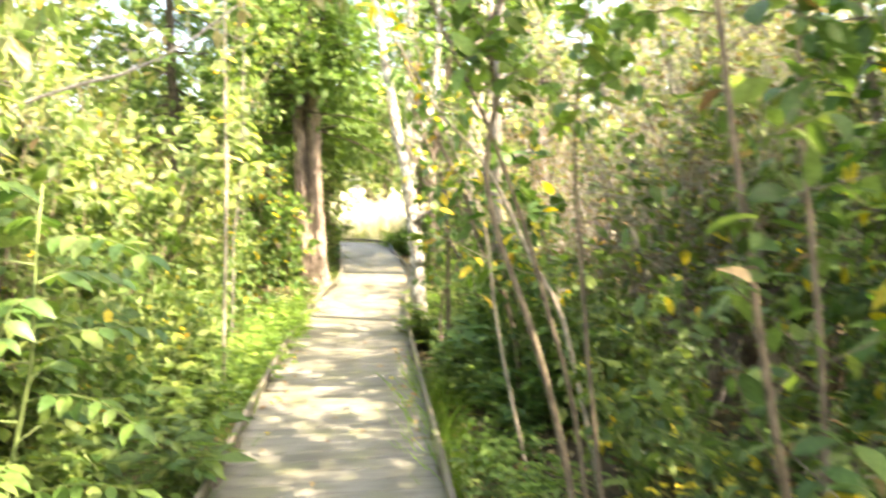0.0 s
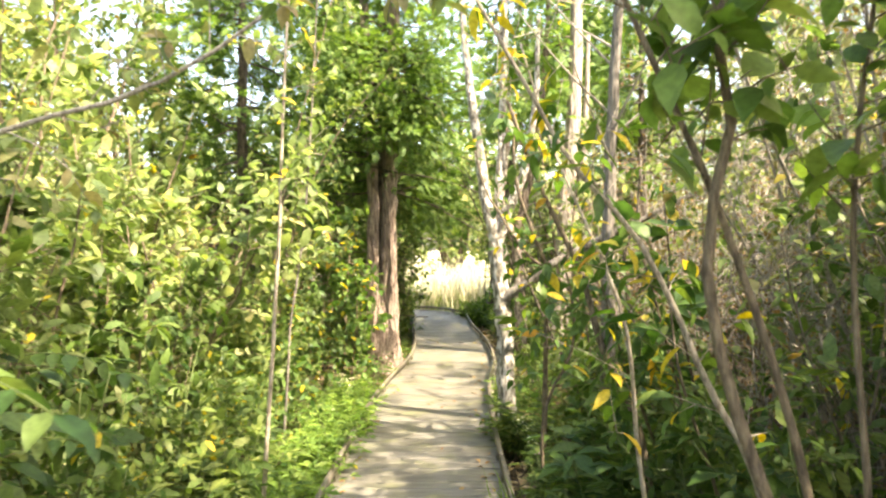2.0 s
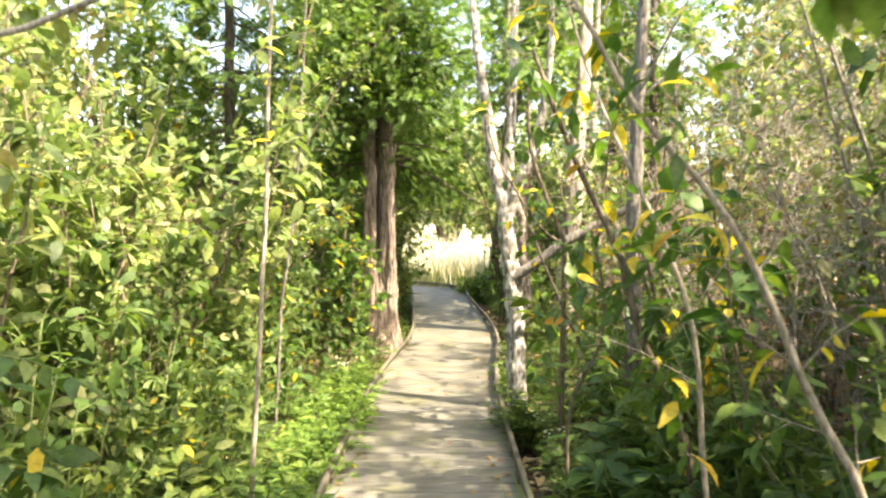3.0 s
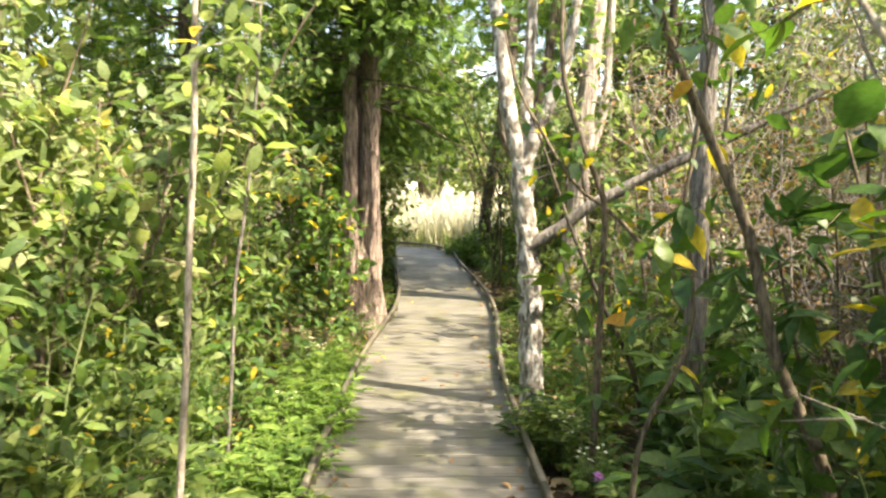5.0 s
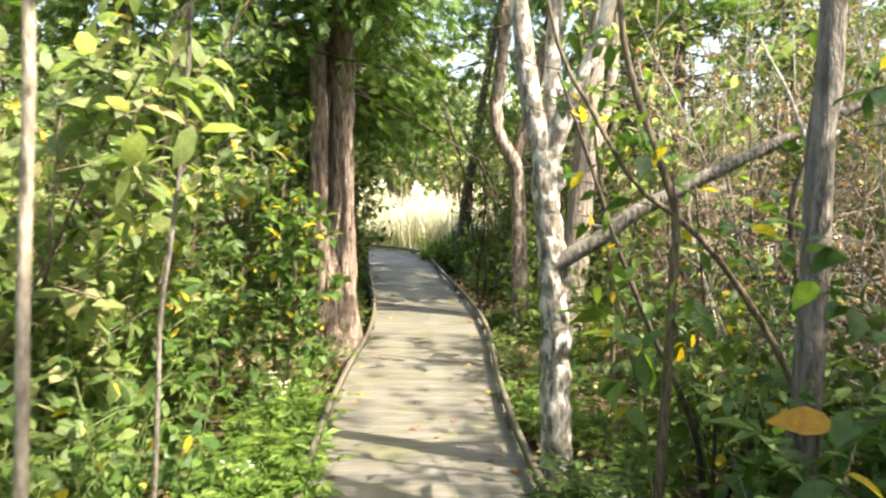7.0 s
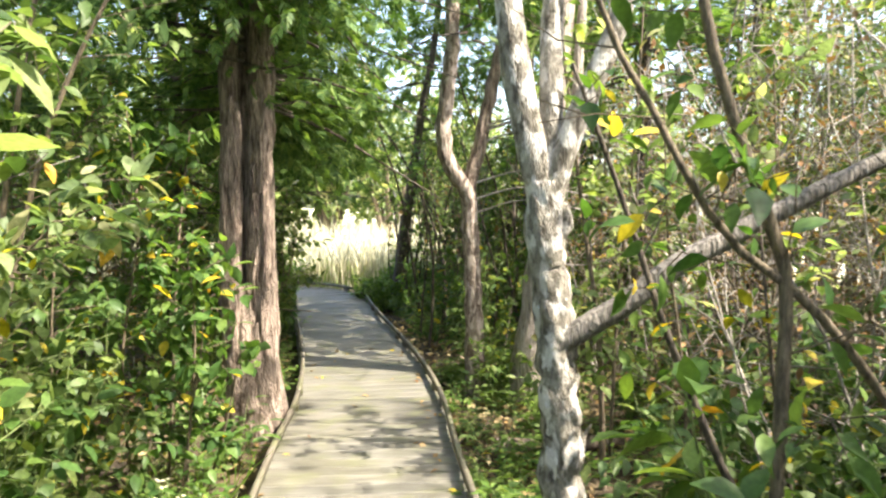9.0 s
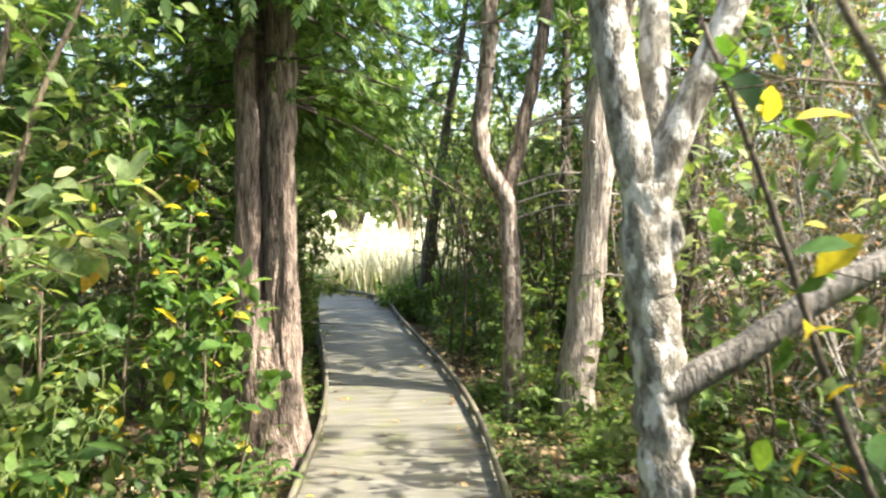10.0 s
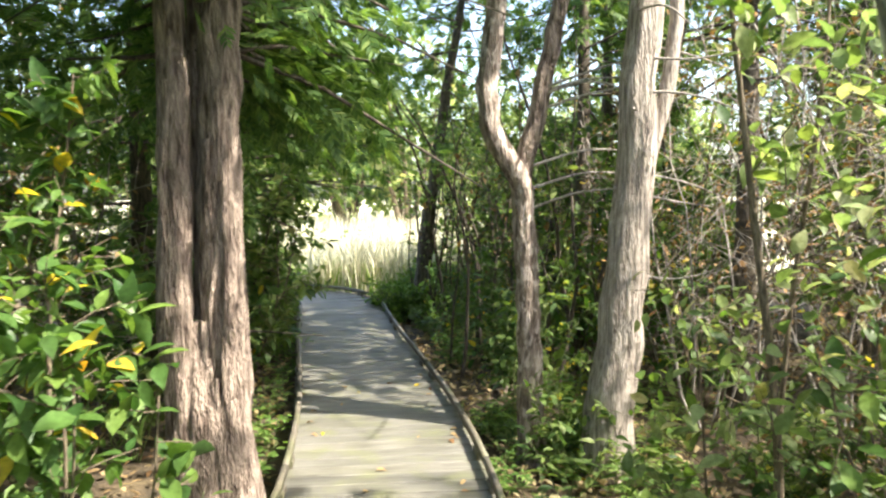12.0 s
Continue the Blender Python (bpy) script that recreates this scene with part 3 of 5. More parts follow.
def grey_tree():
    rng = np.random.RandomState(31)
    at = np.array([0.68, 7.2, -0.2])
    root = thing("grey_tree", "mottled pale grey tree forking low with a long side limb", "tree", at=tuple(at))
    P = lambda rows: np.array(rows) - at
    limb(rng, root, "trunk", P([(0.73, 7.2, -0.25), (0.705, 7.2, 0.4), (0.685, 7.2, 0.9), (0.66, 7.2, 1.25), (0.625, 7.2, 1.45), (0.63, 7.2, 1.58), (0.625, 7.2, 1.66)]), 0.084, 0.064, M_GREYBARK, 26, 0.1, 44, 0.3)
    limb(rng, root, "limb", P([(0.635, 7.2, 1.36), (0.615, 7.2, 1.62), (0.56, 7.2, 1.84), (0.52, 7.2, 2.05), (0.47, 7.22, 2.4), (0.38, 7.3, 3.1), (0.3, 7.4, 4.2)]), 0.062, 0.018, M_GREYBARK, 16, 0.07, 22)
    limb(rng, root, "limb", P([(0.635, 7.2, 1.45), (0.64, 7.21, 1.68), (0.655, 7.22, 1.9), (0.665, 7.25, 2.2), (0.7, 7.3, 3.0), (0.72, 7.3, 4.4)]), 0.048, 0.015, M_GREYBARK, 14, 0.07, 20)
    limb(rng, root, "limb", P([(0.635, 7.19, 1.38), (0.655, 7.18, 1.66), (0.73, 7.16, 1.88), (0.80, 7.15, 2.03), (0.86, 7.14, 2.2), (0.95, 7.1, 2.7), (1.0, 7.1, 3.6)]), 0.05, 0.016, M_GREYBARK, 14, 0.07, 20)
    # Shade on this limb is put into its colour by the dimmer bark.
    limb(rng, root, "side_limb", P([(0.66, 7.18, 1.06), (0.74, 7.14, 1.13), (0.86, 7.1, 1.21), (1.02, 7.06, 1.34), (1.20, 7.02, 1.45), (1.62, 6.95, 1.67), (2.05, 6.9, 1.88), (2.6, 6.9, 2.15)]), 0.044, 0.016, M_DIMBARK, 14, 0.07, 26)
    limb(rng, root, "burl", P([(0.66, 7.2, 1.44), (0.70, 7.17, 1.50), (0.69, 7.18, 1.58)]), 0.024, 0.016, M_GREYBARK, 12, 0.1, 7)
    rows, lines = [], []
    for p0, way in (((0.3, 7.4, 4.0), (-0.2, 0.2, 1)), ((0.72, 7.3, 4.2), (0.1, 0, 1)), ((1.0, 7.1, 3.4), (0.5, -0.2, 1)), ((0.45, 7.2, 2.7), (0.3, -0.4, 0.6)), ((1.9, 6.9, 1.85), (1, -0.1, 0.6))):
        st = wander(rng, np.array(p0) - at, way, 1.6, 8, 0.12)
        tw, rw = dress(rng, st, 10, 0.7, 16, 0.075, 0.1)
        lines += [st] + tw
        rows.append(rw)
    v, f = join([tube(t, np.linspace(0.006, 0.002, len(t)), 3) for t in lines])
    part("twigwork", mesh_np("twigwork", v, f, [M_TWIG]), root, "", "stuff")
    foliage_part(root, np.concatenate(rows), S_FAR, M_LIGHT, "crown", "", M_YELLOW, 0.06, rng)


def s_tree():
    rng = np.random.RandomState(41)
    at = np.array([1.26, 11.3, -0.2])
    root = thing("cedar_tree", "slender cedar with an s-curved pale limb and shredding bark", "tree", "cedars along the walk", tuple(at))
    P = lambda rows: np.array(rows) - at
    limb(rng, root, "trunk", P([(1.27, 11.3, -0.3), (1.24, 11.3, 0.57), (1.22, 11.3, 1.08), (1.20, 11.3, 1.42), (1.17, 11.28, 1.68), (1.08, 11.25, 1.82), (0.995, 11.25, 1.95), (0.945, 11.25, 2.14), (0.955, 11.25, 2.42), (1.01, 11.25, 2.85), (1.0, 11.3, 4.2), (1.05, 11.3, 6.0)]), 0.085, 0.04, M_SBARK, 22, 0.08, 54, 0.4, 0.05)
    limb(rng, root, "limb", P([(1.225, 11.3, 1.2), (1.2, 11.32, 1.5), (1.2, 11.32, 1.78), (1.27, 11.3, 2.04), (1.35, 11.3, 2.41), (1.44, 11.3, 2.82), (1.55, 11.3, 3.6), (1.7, 11.4, 5.5)]), 0.07, 0.03, M_CEDARBARK, 18, 0.08, 36, 0.0, 0.05)
    spots = [((rng.uniform(-0.2, 0.4), 0, z), (math.cos(a), math.sin(a), rng.uniform(-0.2, 0.15)), rng.uniform(0.5, 1.3), 34)
             for z, a in zip(rng.uniform(3.2, 6.2, 32), rng.uniform(0.6, 4.6, 32))]
    cedar_crown(rng, root, spots, size=0.16)
    for k in range(7):
        z = rng.uniform(1.2, 2.8)
        a = rng.uniform(-1.0, 0.6)
        limb(rng, root, "dead_branch", [(0, 0, z), (0.35 * math.cos(a), 0.3 * math.sin(a), z + 0.1), (0.8 * math.cos(a), 0.6 * math.sin(a), z + rng.uniform(-0.05, 0.3))], 0.012, 0.003, M_TWIG, 5, 0.1, 9)


def straight_cedar():
    rng = np.random.RandomState(51)
    at = np.array([1.72, 11.0, -0.2])
    root = thing("cedar_tree", "tall grey cedar trunk with vertically furrowed bark", "tree", "cedars along the walk", tuple(at))
    P = lambda rows: np.array(rows) - at
    limb(rng, root, "trunk", P([(1.68, 11, -0.3), (1.72, 11, 0.45), (1.78, 11, 0.93), (1.82, 11, 1.42), (1.85, 11, 2.02), (1.89, 11, 2.61), (1.95, 11, 3.2), (2.05, 11.1, 5.5), (2.1, 11.1, 7.5)]), 0.142, 0.05, M_STRBARK, 26, 0.05, 34, 0.35, 0.05)
    limb(rng, root, "limb", P([(1.86, 11.02, 1.6), (1.98, 11.03, 1.95), (2.09, 11.03, 2.41), (2.13, 11.03, 3.0), (2.2, 11.1, 4.6)]), 0.06, 0.025, M_STRBARK, 14, 0.06, 20)
    spots = [((0.2, 0, z), (math.cos(a), math.sin(a), rng.uniform(-0.2, 0.15)), rng.uniform(0.5, 1.5), 34)
             for z, a in zip(rng.uniform(3.5, 7.4, 32), rng.uniform(1.0, 4.6, 32))]
    cedar_crown(rng, root, spots, size=0.16)
    for k in range(9):
        z = rng.uniform(1.2, 3.2)
        a = rng.uniform(-2.0, 0.6)
        limb(rng, root, "dead_branch", [(0.1, 0, z), (0.1 + 0.4 * math.cos(a), 0.35 * math.sin(a), z - 0.05), (0.1 + 0.9 * math.cos(a), 0.7 * math.sin(a), z + rng.uniform(-0.3, 0.15))], 0.011, 0.003, M_TWIG, 5, 0.1, 9)


main_cedar()
grey_tree()
s_tree()
straight_cedar()
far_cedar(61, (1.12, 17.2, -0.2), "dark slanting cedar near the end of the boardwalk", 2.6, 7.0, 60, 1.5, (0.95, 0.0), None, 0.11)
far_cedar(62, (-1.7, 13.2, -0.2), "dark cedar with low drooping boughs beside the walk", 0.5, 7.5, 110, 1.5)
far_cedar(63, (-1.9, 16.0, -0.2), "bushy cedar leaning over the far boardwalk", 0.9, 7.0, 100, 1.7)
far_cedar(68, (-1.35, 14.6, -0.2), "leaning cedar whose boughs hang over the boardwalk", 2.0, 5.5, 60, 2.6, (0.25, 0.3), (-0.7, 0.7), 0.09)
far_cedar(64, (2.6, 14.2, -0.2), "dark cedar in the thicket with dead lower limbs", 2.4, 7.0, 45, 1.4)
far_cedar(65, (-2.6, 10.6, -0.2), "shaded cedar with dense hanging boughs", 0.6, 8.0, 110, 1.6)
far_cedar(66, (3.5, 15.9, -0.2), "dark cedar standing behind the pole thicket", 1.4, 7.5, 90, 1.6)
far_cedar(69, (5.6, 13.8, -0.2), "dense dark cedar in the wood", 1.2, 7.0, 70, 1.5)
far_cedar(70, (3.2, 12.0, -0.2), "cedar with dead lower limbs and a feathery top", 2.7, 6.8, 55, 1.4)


def thicket_tree():
    rng = np.random.RandomState(71)
    root = thing("grey_tree", "grey-brown trunk rising straight out of the thicket", "tree", at=(1.37, 6.05, -0.2))
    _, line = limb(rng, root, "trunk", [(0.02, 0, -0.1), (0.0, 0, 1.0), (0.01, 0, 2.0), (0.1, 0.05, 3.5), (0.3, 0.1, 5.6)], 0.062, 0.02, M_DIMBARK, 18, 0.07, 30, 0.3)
    for k in range(10):
        p, t = along(line, rng.uniform(0.3, 0.95))
        w = side_ways(rng, t, 1, 0.2)[0]
        limb(rng, root, "dead_branch", [p, p + w * 0.4 + np.array([0, 0, 0.05]), p + w * 1.0 + np.array([0, 0, rng.uniform(-0.1, 0.3)])], 0.012, 0.003, M_TWIG, 5, 0.1, 9)


thicket_tree()


# ---- slender saplings with given stems ----
def given_plant(seed, name, label, category, stems, bark, shape, mats, twigs, reach, leaves, size, singles=160, droop=0.35, lo=0.3, group="", sub=1, twig_r=0.003, lift=0.15):
    """A plant whose main stems follow given lines; stems: points, base radius, tip radius. Near leaves are single parts."""
    rng = np.random.RandomState(seed)
    base = np.array(stems[0][0][0], float)
    root = thing(name, label, category, group, tuple(base))
    spare = []
    for pts, r0, r1 in stems:
        line = smooth_line(np.array(pts, float) - base, 22)
        tw, rows = dress(rng, line, twigs, reach, leaves, size, lo, droop, 0.15, lift, sub)
        stem = stem_part(rng, root, "stem", line, r0, r1, tw, bark, 8, twig_r)
        spot = rows[:, :3] + base
        mid = np.array([deck_x(y) for y in spot[:, 1]])
        clear = (np.abs(spot[:, 0] - mid) > np.where(spot[:, 1] < 1.7, 0.95, 0.52)) | (spot[:, 2] > 2.15) & (spot[:, 1] > 1.7) | (spot[:, 1] > 7.6)
        rows = rows[clear]
        rows = rows[rng.permutation(len(rows))]
        near = singles // len(stems)
        leaf_parts(stem, rows[:near], [(shape, m, o) for m, o in mats], rng)
        spare.append(rows[near:])
    spare = np.concatenate(spare)
    if len(spare):
        foliage_part(root, spare, shape, mats[0][0], "foliage", "", mats[-1][0], mats[-1][1], rng)
    return root


given_plant(101, "sapling", "slender pale-barked sapling with thin knotty stem", "sapling",
            [([(-0.90, 4.85, -0.2), (-0.85, 4.85, 0.6), (-0.82, 4.85, 1.02), (-0.81, 4.85, 1.25), (-0.785, 4.85, 1.61), (-0.775, 4.87, 2.1), (-0.74, 4.9, 3.0), (-0.7, 5.0, 4.2)], 0.0145, 0.006)],
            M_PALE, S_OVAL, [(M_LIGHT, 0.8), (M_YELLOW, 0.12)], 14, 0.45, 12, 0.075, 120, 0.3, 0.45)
given_plant(102, "sapling", "slender pale-barked sapling leaning in the undergrowth", "sapling",
            [([(-1.16, 6.55, -0.2), (-1.09, 6.5, 0.7), (-1.08, 6.5, 0.91), (-1.02, 6.5, 1.3), (-0.96, 6.5, 1.76), (-0.92, 6.5, 2.3), (-0.85, 6.5, 3.6)], 0.012, 0.006)],
            M_DIMBARK, S_OVAL, [(M_GREEN, 0.8), (M_YELLOW, 0.06)], 16, 0.5, 14, 0.07, 120, 0.3, 0.4)
given_plant(103, "overhanging_branch", "bare grey branch arching over with faded pinkish leaves", "branch",
            [([(-1.9, 2.9, -0.2), (-1.7, 2.85, 1.2), (-1.45, 2.8, 1.75), (-1.03, 2.8, 1.93), (-0.76, 2.8, 2.0), (-0.58, 2.8, 2.09), (-0.42, 2.8, 2.19), (-0.32, 2.8, 2.27), (-0.15, 2.8, 2.38), (0.1, 2.8, 2.52)], 0.02, 0.003)],
            M_TWIG, S_OVAL, [(M_PINK, 0.8), (M_LIGHT, 0.3)], 20, 0.42, 12, 0.06, 160, 0.55, 0.35)
given_plant(114, "overhanging_branch", "grey leaning branch with reddish and green leaves above the path", "branch",
            [([(-1.3, 1.95, -0.2), (-1.15, 1.85, 1.2), (-1.0, 1.8, 1.79), (-0.93, 1.8, 1.93), (-0.86, 1.8, 2.05), (-0.79, 1.8, 2.14), (-0.6, 1.85, 2.5)], 0.02, 0.012)],
            M_DIMBARK, S_OVAL, [(M_LIGHT, 0.7), (M_PINK, 0.3)], 12, 0.35, 9, 0.065, 70, 0.4, 0.6)
given_plant(104, "shrub", "tall dark-stemmed shrub with big drooping oval leaves", "shrub",
            [([(1.05, 2.0, -0.2), (0.86, 1.92, 0.75), (0.78, 1.9, 1.02), (0.70, 1.9, 1.25), (0.66, 1.9, 1.42), (0.65, 1.9, 1.56), (0.68, 1.9, 1.68), (0.70, 1.9, 1.8), (0.66, 1.9, 1.95), (0.76, 1.9, 2.15), (0.9, 1.95, 2.5)], 0.017, 0.006),
             ([(1.08, 2.05, -0.2), (0.94, 2.0, 0.8), (0.88, 1.97, 0.99), (0.82, 1.95, 1.22), (0.75, 1.95, 1.44), (0.67, 1.95, 1.66), (0.58, 1.95, 1.86), (0.48, 1.97, 2.1), (0.4, 2.0, 2.4)], 0.013, 0.004),
             ([(1.15, 2.1, -0.2), (1.05, 2.1, 1.0), (1.02, 2.1, 1.6), (1.1, 2.1, 2.3)], 0.012, 0.004)],
            M_STEM, S_OVAL, [(M_HERB, 0.6), (M_GREEN, 0.4)], 18, 0.36, 9, 0.078, 260, 0.45, 0.7)
given_plant(105, "shrub", "leaning shrub with pale stem and drooping yellow autumn leaves", "shrub",
            [([(1.42, 3.1, -0.2), (1.26, 3.05, 0.55), (1.18, 3.0, 0.82), (1.03, 3.0, 1.1), (0.92, 3.0, 1.36), (0.8, 3.0, 1.58), (0.59, 3.0, 1.82), (0.47, 3.0, 2.03), (0.35, 3.0, 2.24), (0.2, 3.0, 2.5)], 0.016, 0.005),
             ([(1.1, 3.5, -0.2), (0.93, 3.45, 0.7), (0.85, 3.4, 1.3), (0.74, 3.45, 1.6), (0.62, 3.6, 1.95), (0.5, 3.7, 2.4)], 0.012, 0.004)],
            M_PALE, S_LANCE, [(M_SHRUB, 0.74), (M_YELLOW, 0.24)], 15, 0.4, 8, 0.085, 240, 0.75, 0.35)
given_plant(106, "shrub", "dark forked shrub with yellow-tinged oval leaves", "shrub",
            [([(1.28, 4.4, -0.2), (1.12, 4.4, 0.75), (0.99, 4.4, 1.01), (0.94, 4.4, 1.18), (0.89, 4.4, 1.38), (0.8, 4.4, 1.58), (0.74, 4.4, 1.7), (0.63, 4.4, 1.95), (0.5, 4.4, 2.3)], 0.026, 0.009),
             ([(0.78, 4.95, -0.2), (0.78, 4.9, 0.67), (0.91, 4.9, 0.93), (0.92, 4.9, 1.23), (0.88, 4.9, 1.41), (0.91, 4.9, 1.62), (0.98, 4.9, 2.2)], 0.012, 0.005)],
            M_STEM, S_OVAL, [(M_BLUE, 0.8), (M_YELLOW, 0.13)], 13, 0.42, 8, 0.09, 240, 0.55, 0.3)
given_plant(107, "shrub", "grey diagonal stem and thick brown stem with sparse leaves", "shrub",
            [([(1.7, 6.2, -0.2), (1.35, 6.28, 0.9), (0.98, 6.3, 1.36), (0.81, 6.3, 1.48), (0.72, 6.3, 1.59), (0.62, 6.3, 1.76), (0.50, 6.3, 1.95), (0.4, 6.3, 2.3)], 0.02, 0.006),
             ([(0.93, 6.35, -0.2), (0.95, 6.3, 1.17), (0.95, 6.3, 1.41), (0.88, 6.3, 1.59), (0.81, 6.3, 1.76), (0.73, 6.3, 2.0), (0.7, 6.3, 2.6)], 0.024, 0.01)],
            M_STEM, S_OVAL, [(M_BLUE, 0.86), (M_YELLOW, 0.1)], 12, 0.45, 7, 0.085, 200, 0.45, 0.3)
given_plant(108, "shrub", "leafy shrub with yellowing leaves against the old cedar", "shrub",
            [([(-1.05, 9.1, -0.2), (-1.0, 9.1, 0.6), (-0.96, 9.1, 1.3), (-0.93, 9.2, 1.75), (-0.9, 9.2, 2.0)], 0.012, 0.004),
             ([(-1.2, 9.0, -0.2), (-1.25, 9.0, 0.7), (-1.15, 9.0, 1.5), (-1.2, 9.0, 2.1)], 0.012, 0.004),
             ([(-0.95, 8.9, -0.2), (-0.85, 8.8, 0.5), (-0.82, 8.75, 1.0), (-0.85, 8.75, 1.3)], 0.01, 0.004),
             ([(-1.5, 8.8, -0.2), (-1.55, 8.8, 0.8), (-1.45, 8.7, 1.7)], 0.01, 0.004)],
            M_STEM, S_OVAL, [(M_BLUE, 0.93), (M_YELLOW, 0.05)], 30, 0.4, 16, 0.078, 300, 0.4, 0.08)
given_plant(109, "sapling", "young sapling with horizontal yellow-green leaf sprays", "sapling",
            [([(-1.55, 7.6, -0.2), (-1.45, 7.6, 0.7), (-1.3, 7.6, 1.3), (-1.0, 7.55, 1.55), (-0.75, 7.5, 1.58)], 0.011, 0.003),
             ([(-1.5, 7.5, -0.2), (-1.5, 7.4, 0.9), (-1.3, 7.3, 1.35), (-0.95, 7.25, 1.45)], 0.01, 0.003)],
            M_STEM, S_OVAL, [(M_LIGHT, 0.9), (M_YELLOW, 0.07)], 18, 0.3, 12, 0.085, 140, 0.1, 0.4, "", 1, 0.003, 0.0)
given_plant(110, "sapling", "thin green-stemmed sapling with layered light leaves", "sapling",
            [([(1.55, 8.9, -0.2), (1.5, 8.9, 0.8), (1.4, 8.9, 1.5), (1.3, 8.9, 2.2), (1.2, 8.9, 3.0)], 0.02, 0.006),
             ([(1.75, 9.3, -0.2), (1.8, 9.3, 1.0), (1.85, 9.2, 2.0), (1.9, 9.2, 3.0)], 0.014, 0.005)],
            M_STEM, S_OVAL, [(M_LIGHT, 0.85), (M_GREEN, 0.2)], 22, 0.6, 14, 0.08, 120, 0.15, 0.25, "", 2, 0.003, 0.0)
given_plant(111, "shrub", "brown-leaved twiggy shrub standing close to the walk", "shrub",
            [([(1.5, 1.1, -0.2), (1.25, 1.05, 0.7), (1.12, 1.0, 1.3), (1.05, 1.0, 1.8), (0.98, 1.0, 2.4)], 0.016, 0.005),
             ([(1.55, 1.3, -0.2), (1.5, 1.3, 0.9), (1.42, 1.3, 1.7), (1.4, 1.3, 2.4)], 0.014, 0.005)],
            M_STEM, S_OVAL, [(M_GREEN, 0.7), (M_DRY, 0.06)], 18, 0.4, 10, 0.08, 240, 0.4, 0.25)


given_plant(115, "sapling", "young maple-like sapling with layered bright green leaves", "sapling",
            [([(1.95, 8.6, -0.2), (1.9, 8.6, 0.6), (1.8, 8.6, 1.3), (1.75, 8.6, 2.2)], 0.012, 0.004),
             ([(2.3, 8.2, -0.2), (2.25, 8.2, 0.8), (2.2, 8.2, 1.6), (2.15, 8.2, 2.4)], 0.012, 0.004),
             ([(1.7, 9.7, -0.2), (1.65, 9.7, 0.5), (1.6, 9.7, 1.0)], 0.009, 0.003)],
            M_STEM, S_OVAL, [(M_LIGHT, 0.8), (M_HERB, 0.3)], 20, 0.55, 14, 0.085, 120, 0.1, 0.15, "", 2, 0.003, 0.0)
given_plant(116, "shrub", "shaded shrub with broad drooping lobed leaves", "shrub",
            [([(1.5, 4.7, -0.2), (1.3, 4.6, 0.5), (1.1, 4.5, 1.0), (0.98, 4.45, 1.4)], 0.012, 0.004),
             ([(1.6, 4.0, -0.2), (1.4, 4.0, 0.5), (1.25, 4.0, 1.0), (1.2, 4.0, 1.5)], 0.012, 0.004)],
            M_STEM, S_LOBED, [(M_BLUE, 0.92), (M_YELLOW, 0.05)], 10, 0.3, 5, 0.14, 90, 0.45, 0.35)
given_plant(117, "shrub", "gnarled dark forked shrub with few leaves", "shrub",
            [([(1.39, 6.8, -0.2), (1.5, 6.75, 0.25), (1.76, 6.7, 0.64), (1.68, 6.7, 1.1), (1.64, 6.7, 1.42), (1.74, 6.7, 1.74), (1.8, 6.75, 2.2)], 0.026, 0.008),
             ([(1.38, 6.82, -0.2), (1.28, 6.8, 0.35), (1.07, 6.8, 0.79), (0.88, 6.8, 1.22), (0.76, 6.8, 1.55), (0.6, 6.85, 2.0)], 0.019, 0.006),
             ([(1.4, 6.84, -0.2), (1.42, 6.9, 0.5), (1.36, 6.95, 1.0), (1.3, 6.95, 1.5)], 0.014, 0.004)],
            M_DARKBARK, S_OVAL, [(M_SHRUB, 0.8), (M_YELLOW, 0.12)], 9, 0.4, 6, 0.075, 60, 0.4, 0.45)
given_plant(118, "shrub", "leafy shrub with rounded green leaves below the old cedar", "shrub",
            [([(-0.85, 9.05, -0.2), (-0.7, 8.98, 0.3), (-0.62, 8.95, 0.7), (-0.6, 8.95, 0.95)], 0.009, 0.003),
             ([(-0.9, 8.9, -0.2), (-0.86, 8.8, 0.4), (-0.78, 8.7, 0.8), (-0.75, 8.65, 1.15)], 0.009, 0.003)],
            M_STEM, S_ROUND, [(M_BLUE, 0.6), (M_HERB, 0.4), (M_YELLOW, 0.04)], 11, 0.22, 8, 0.075, 90, 0.35, 0.25)
given_plant(119, "shrub", "low shrub with large pointed green leaves by the kerb", "shrub",
            [([(1.0, 6.45, -0.2), (0.9, 6.42, 0.5), (0.8, 6.4, 0.9), (0.74, 6.38, 1.1)], 0.008, 0.003)],
            M_GSTEM, S_OVAL, [(M_HERB, 0.7), (M_BLUE, 0.3), (M_YELLOW, 0.1)], 6, 0.16, 4, 0.13, 30, 0.3, 0.55)
given_plant(113, "shrub", "shaded shrub with broad rounded dark green leaves", "shrub",
            [([(1.55, 4.25, -0.2), (1.4, 4.3, 0.6), (1.25, 4.35, 1.25), (1.12, 4.4, 1.75)], 0.012, 0.004),
             ([(1.75, 4.8, -0.2), (1.6, 4.8, 0.7), (1.45, 4.75, 1.4), (1.4, 4.75, 1.9)], 0.012, 0.004)],
            M_STEM, S_ROUND, [(M_BLUE, 0.9), (M_YELLOW, 0.07)], 12, 0.36, 7, 0.115, 120, 0.5, 0.2)
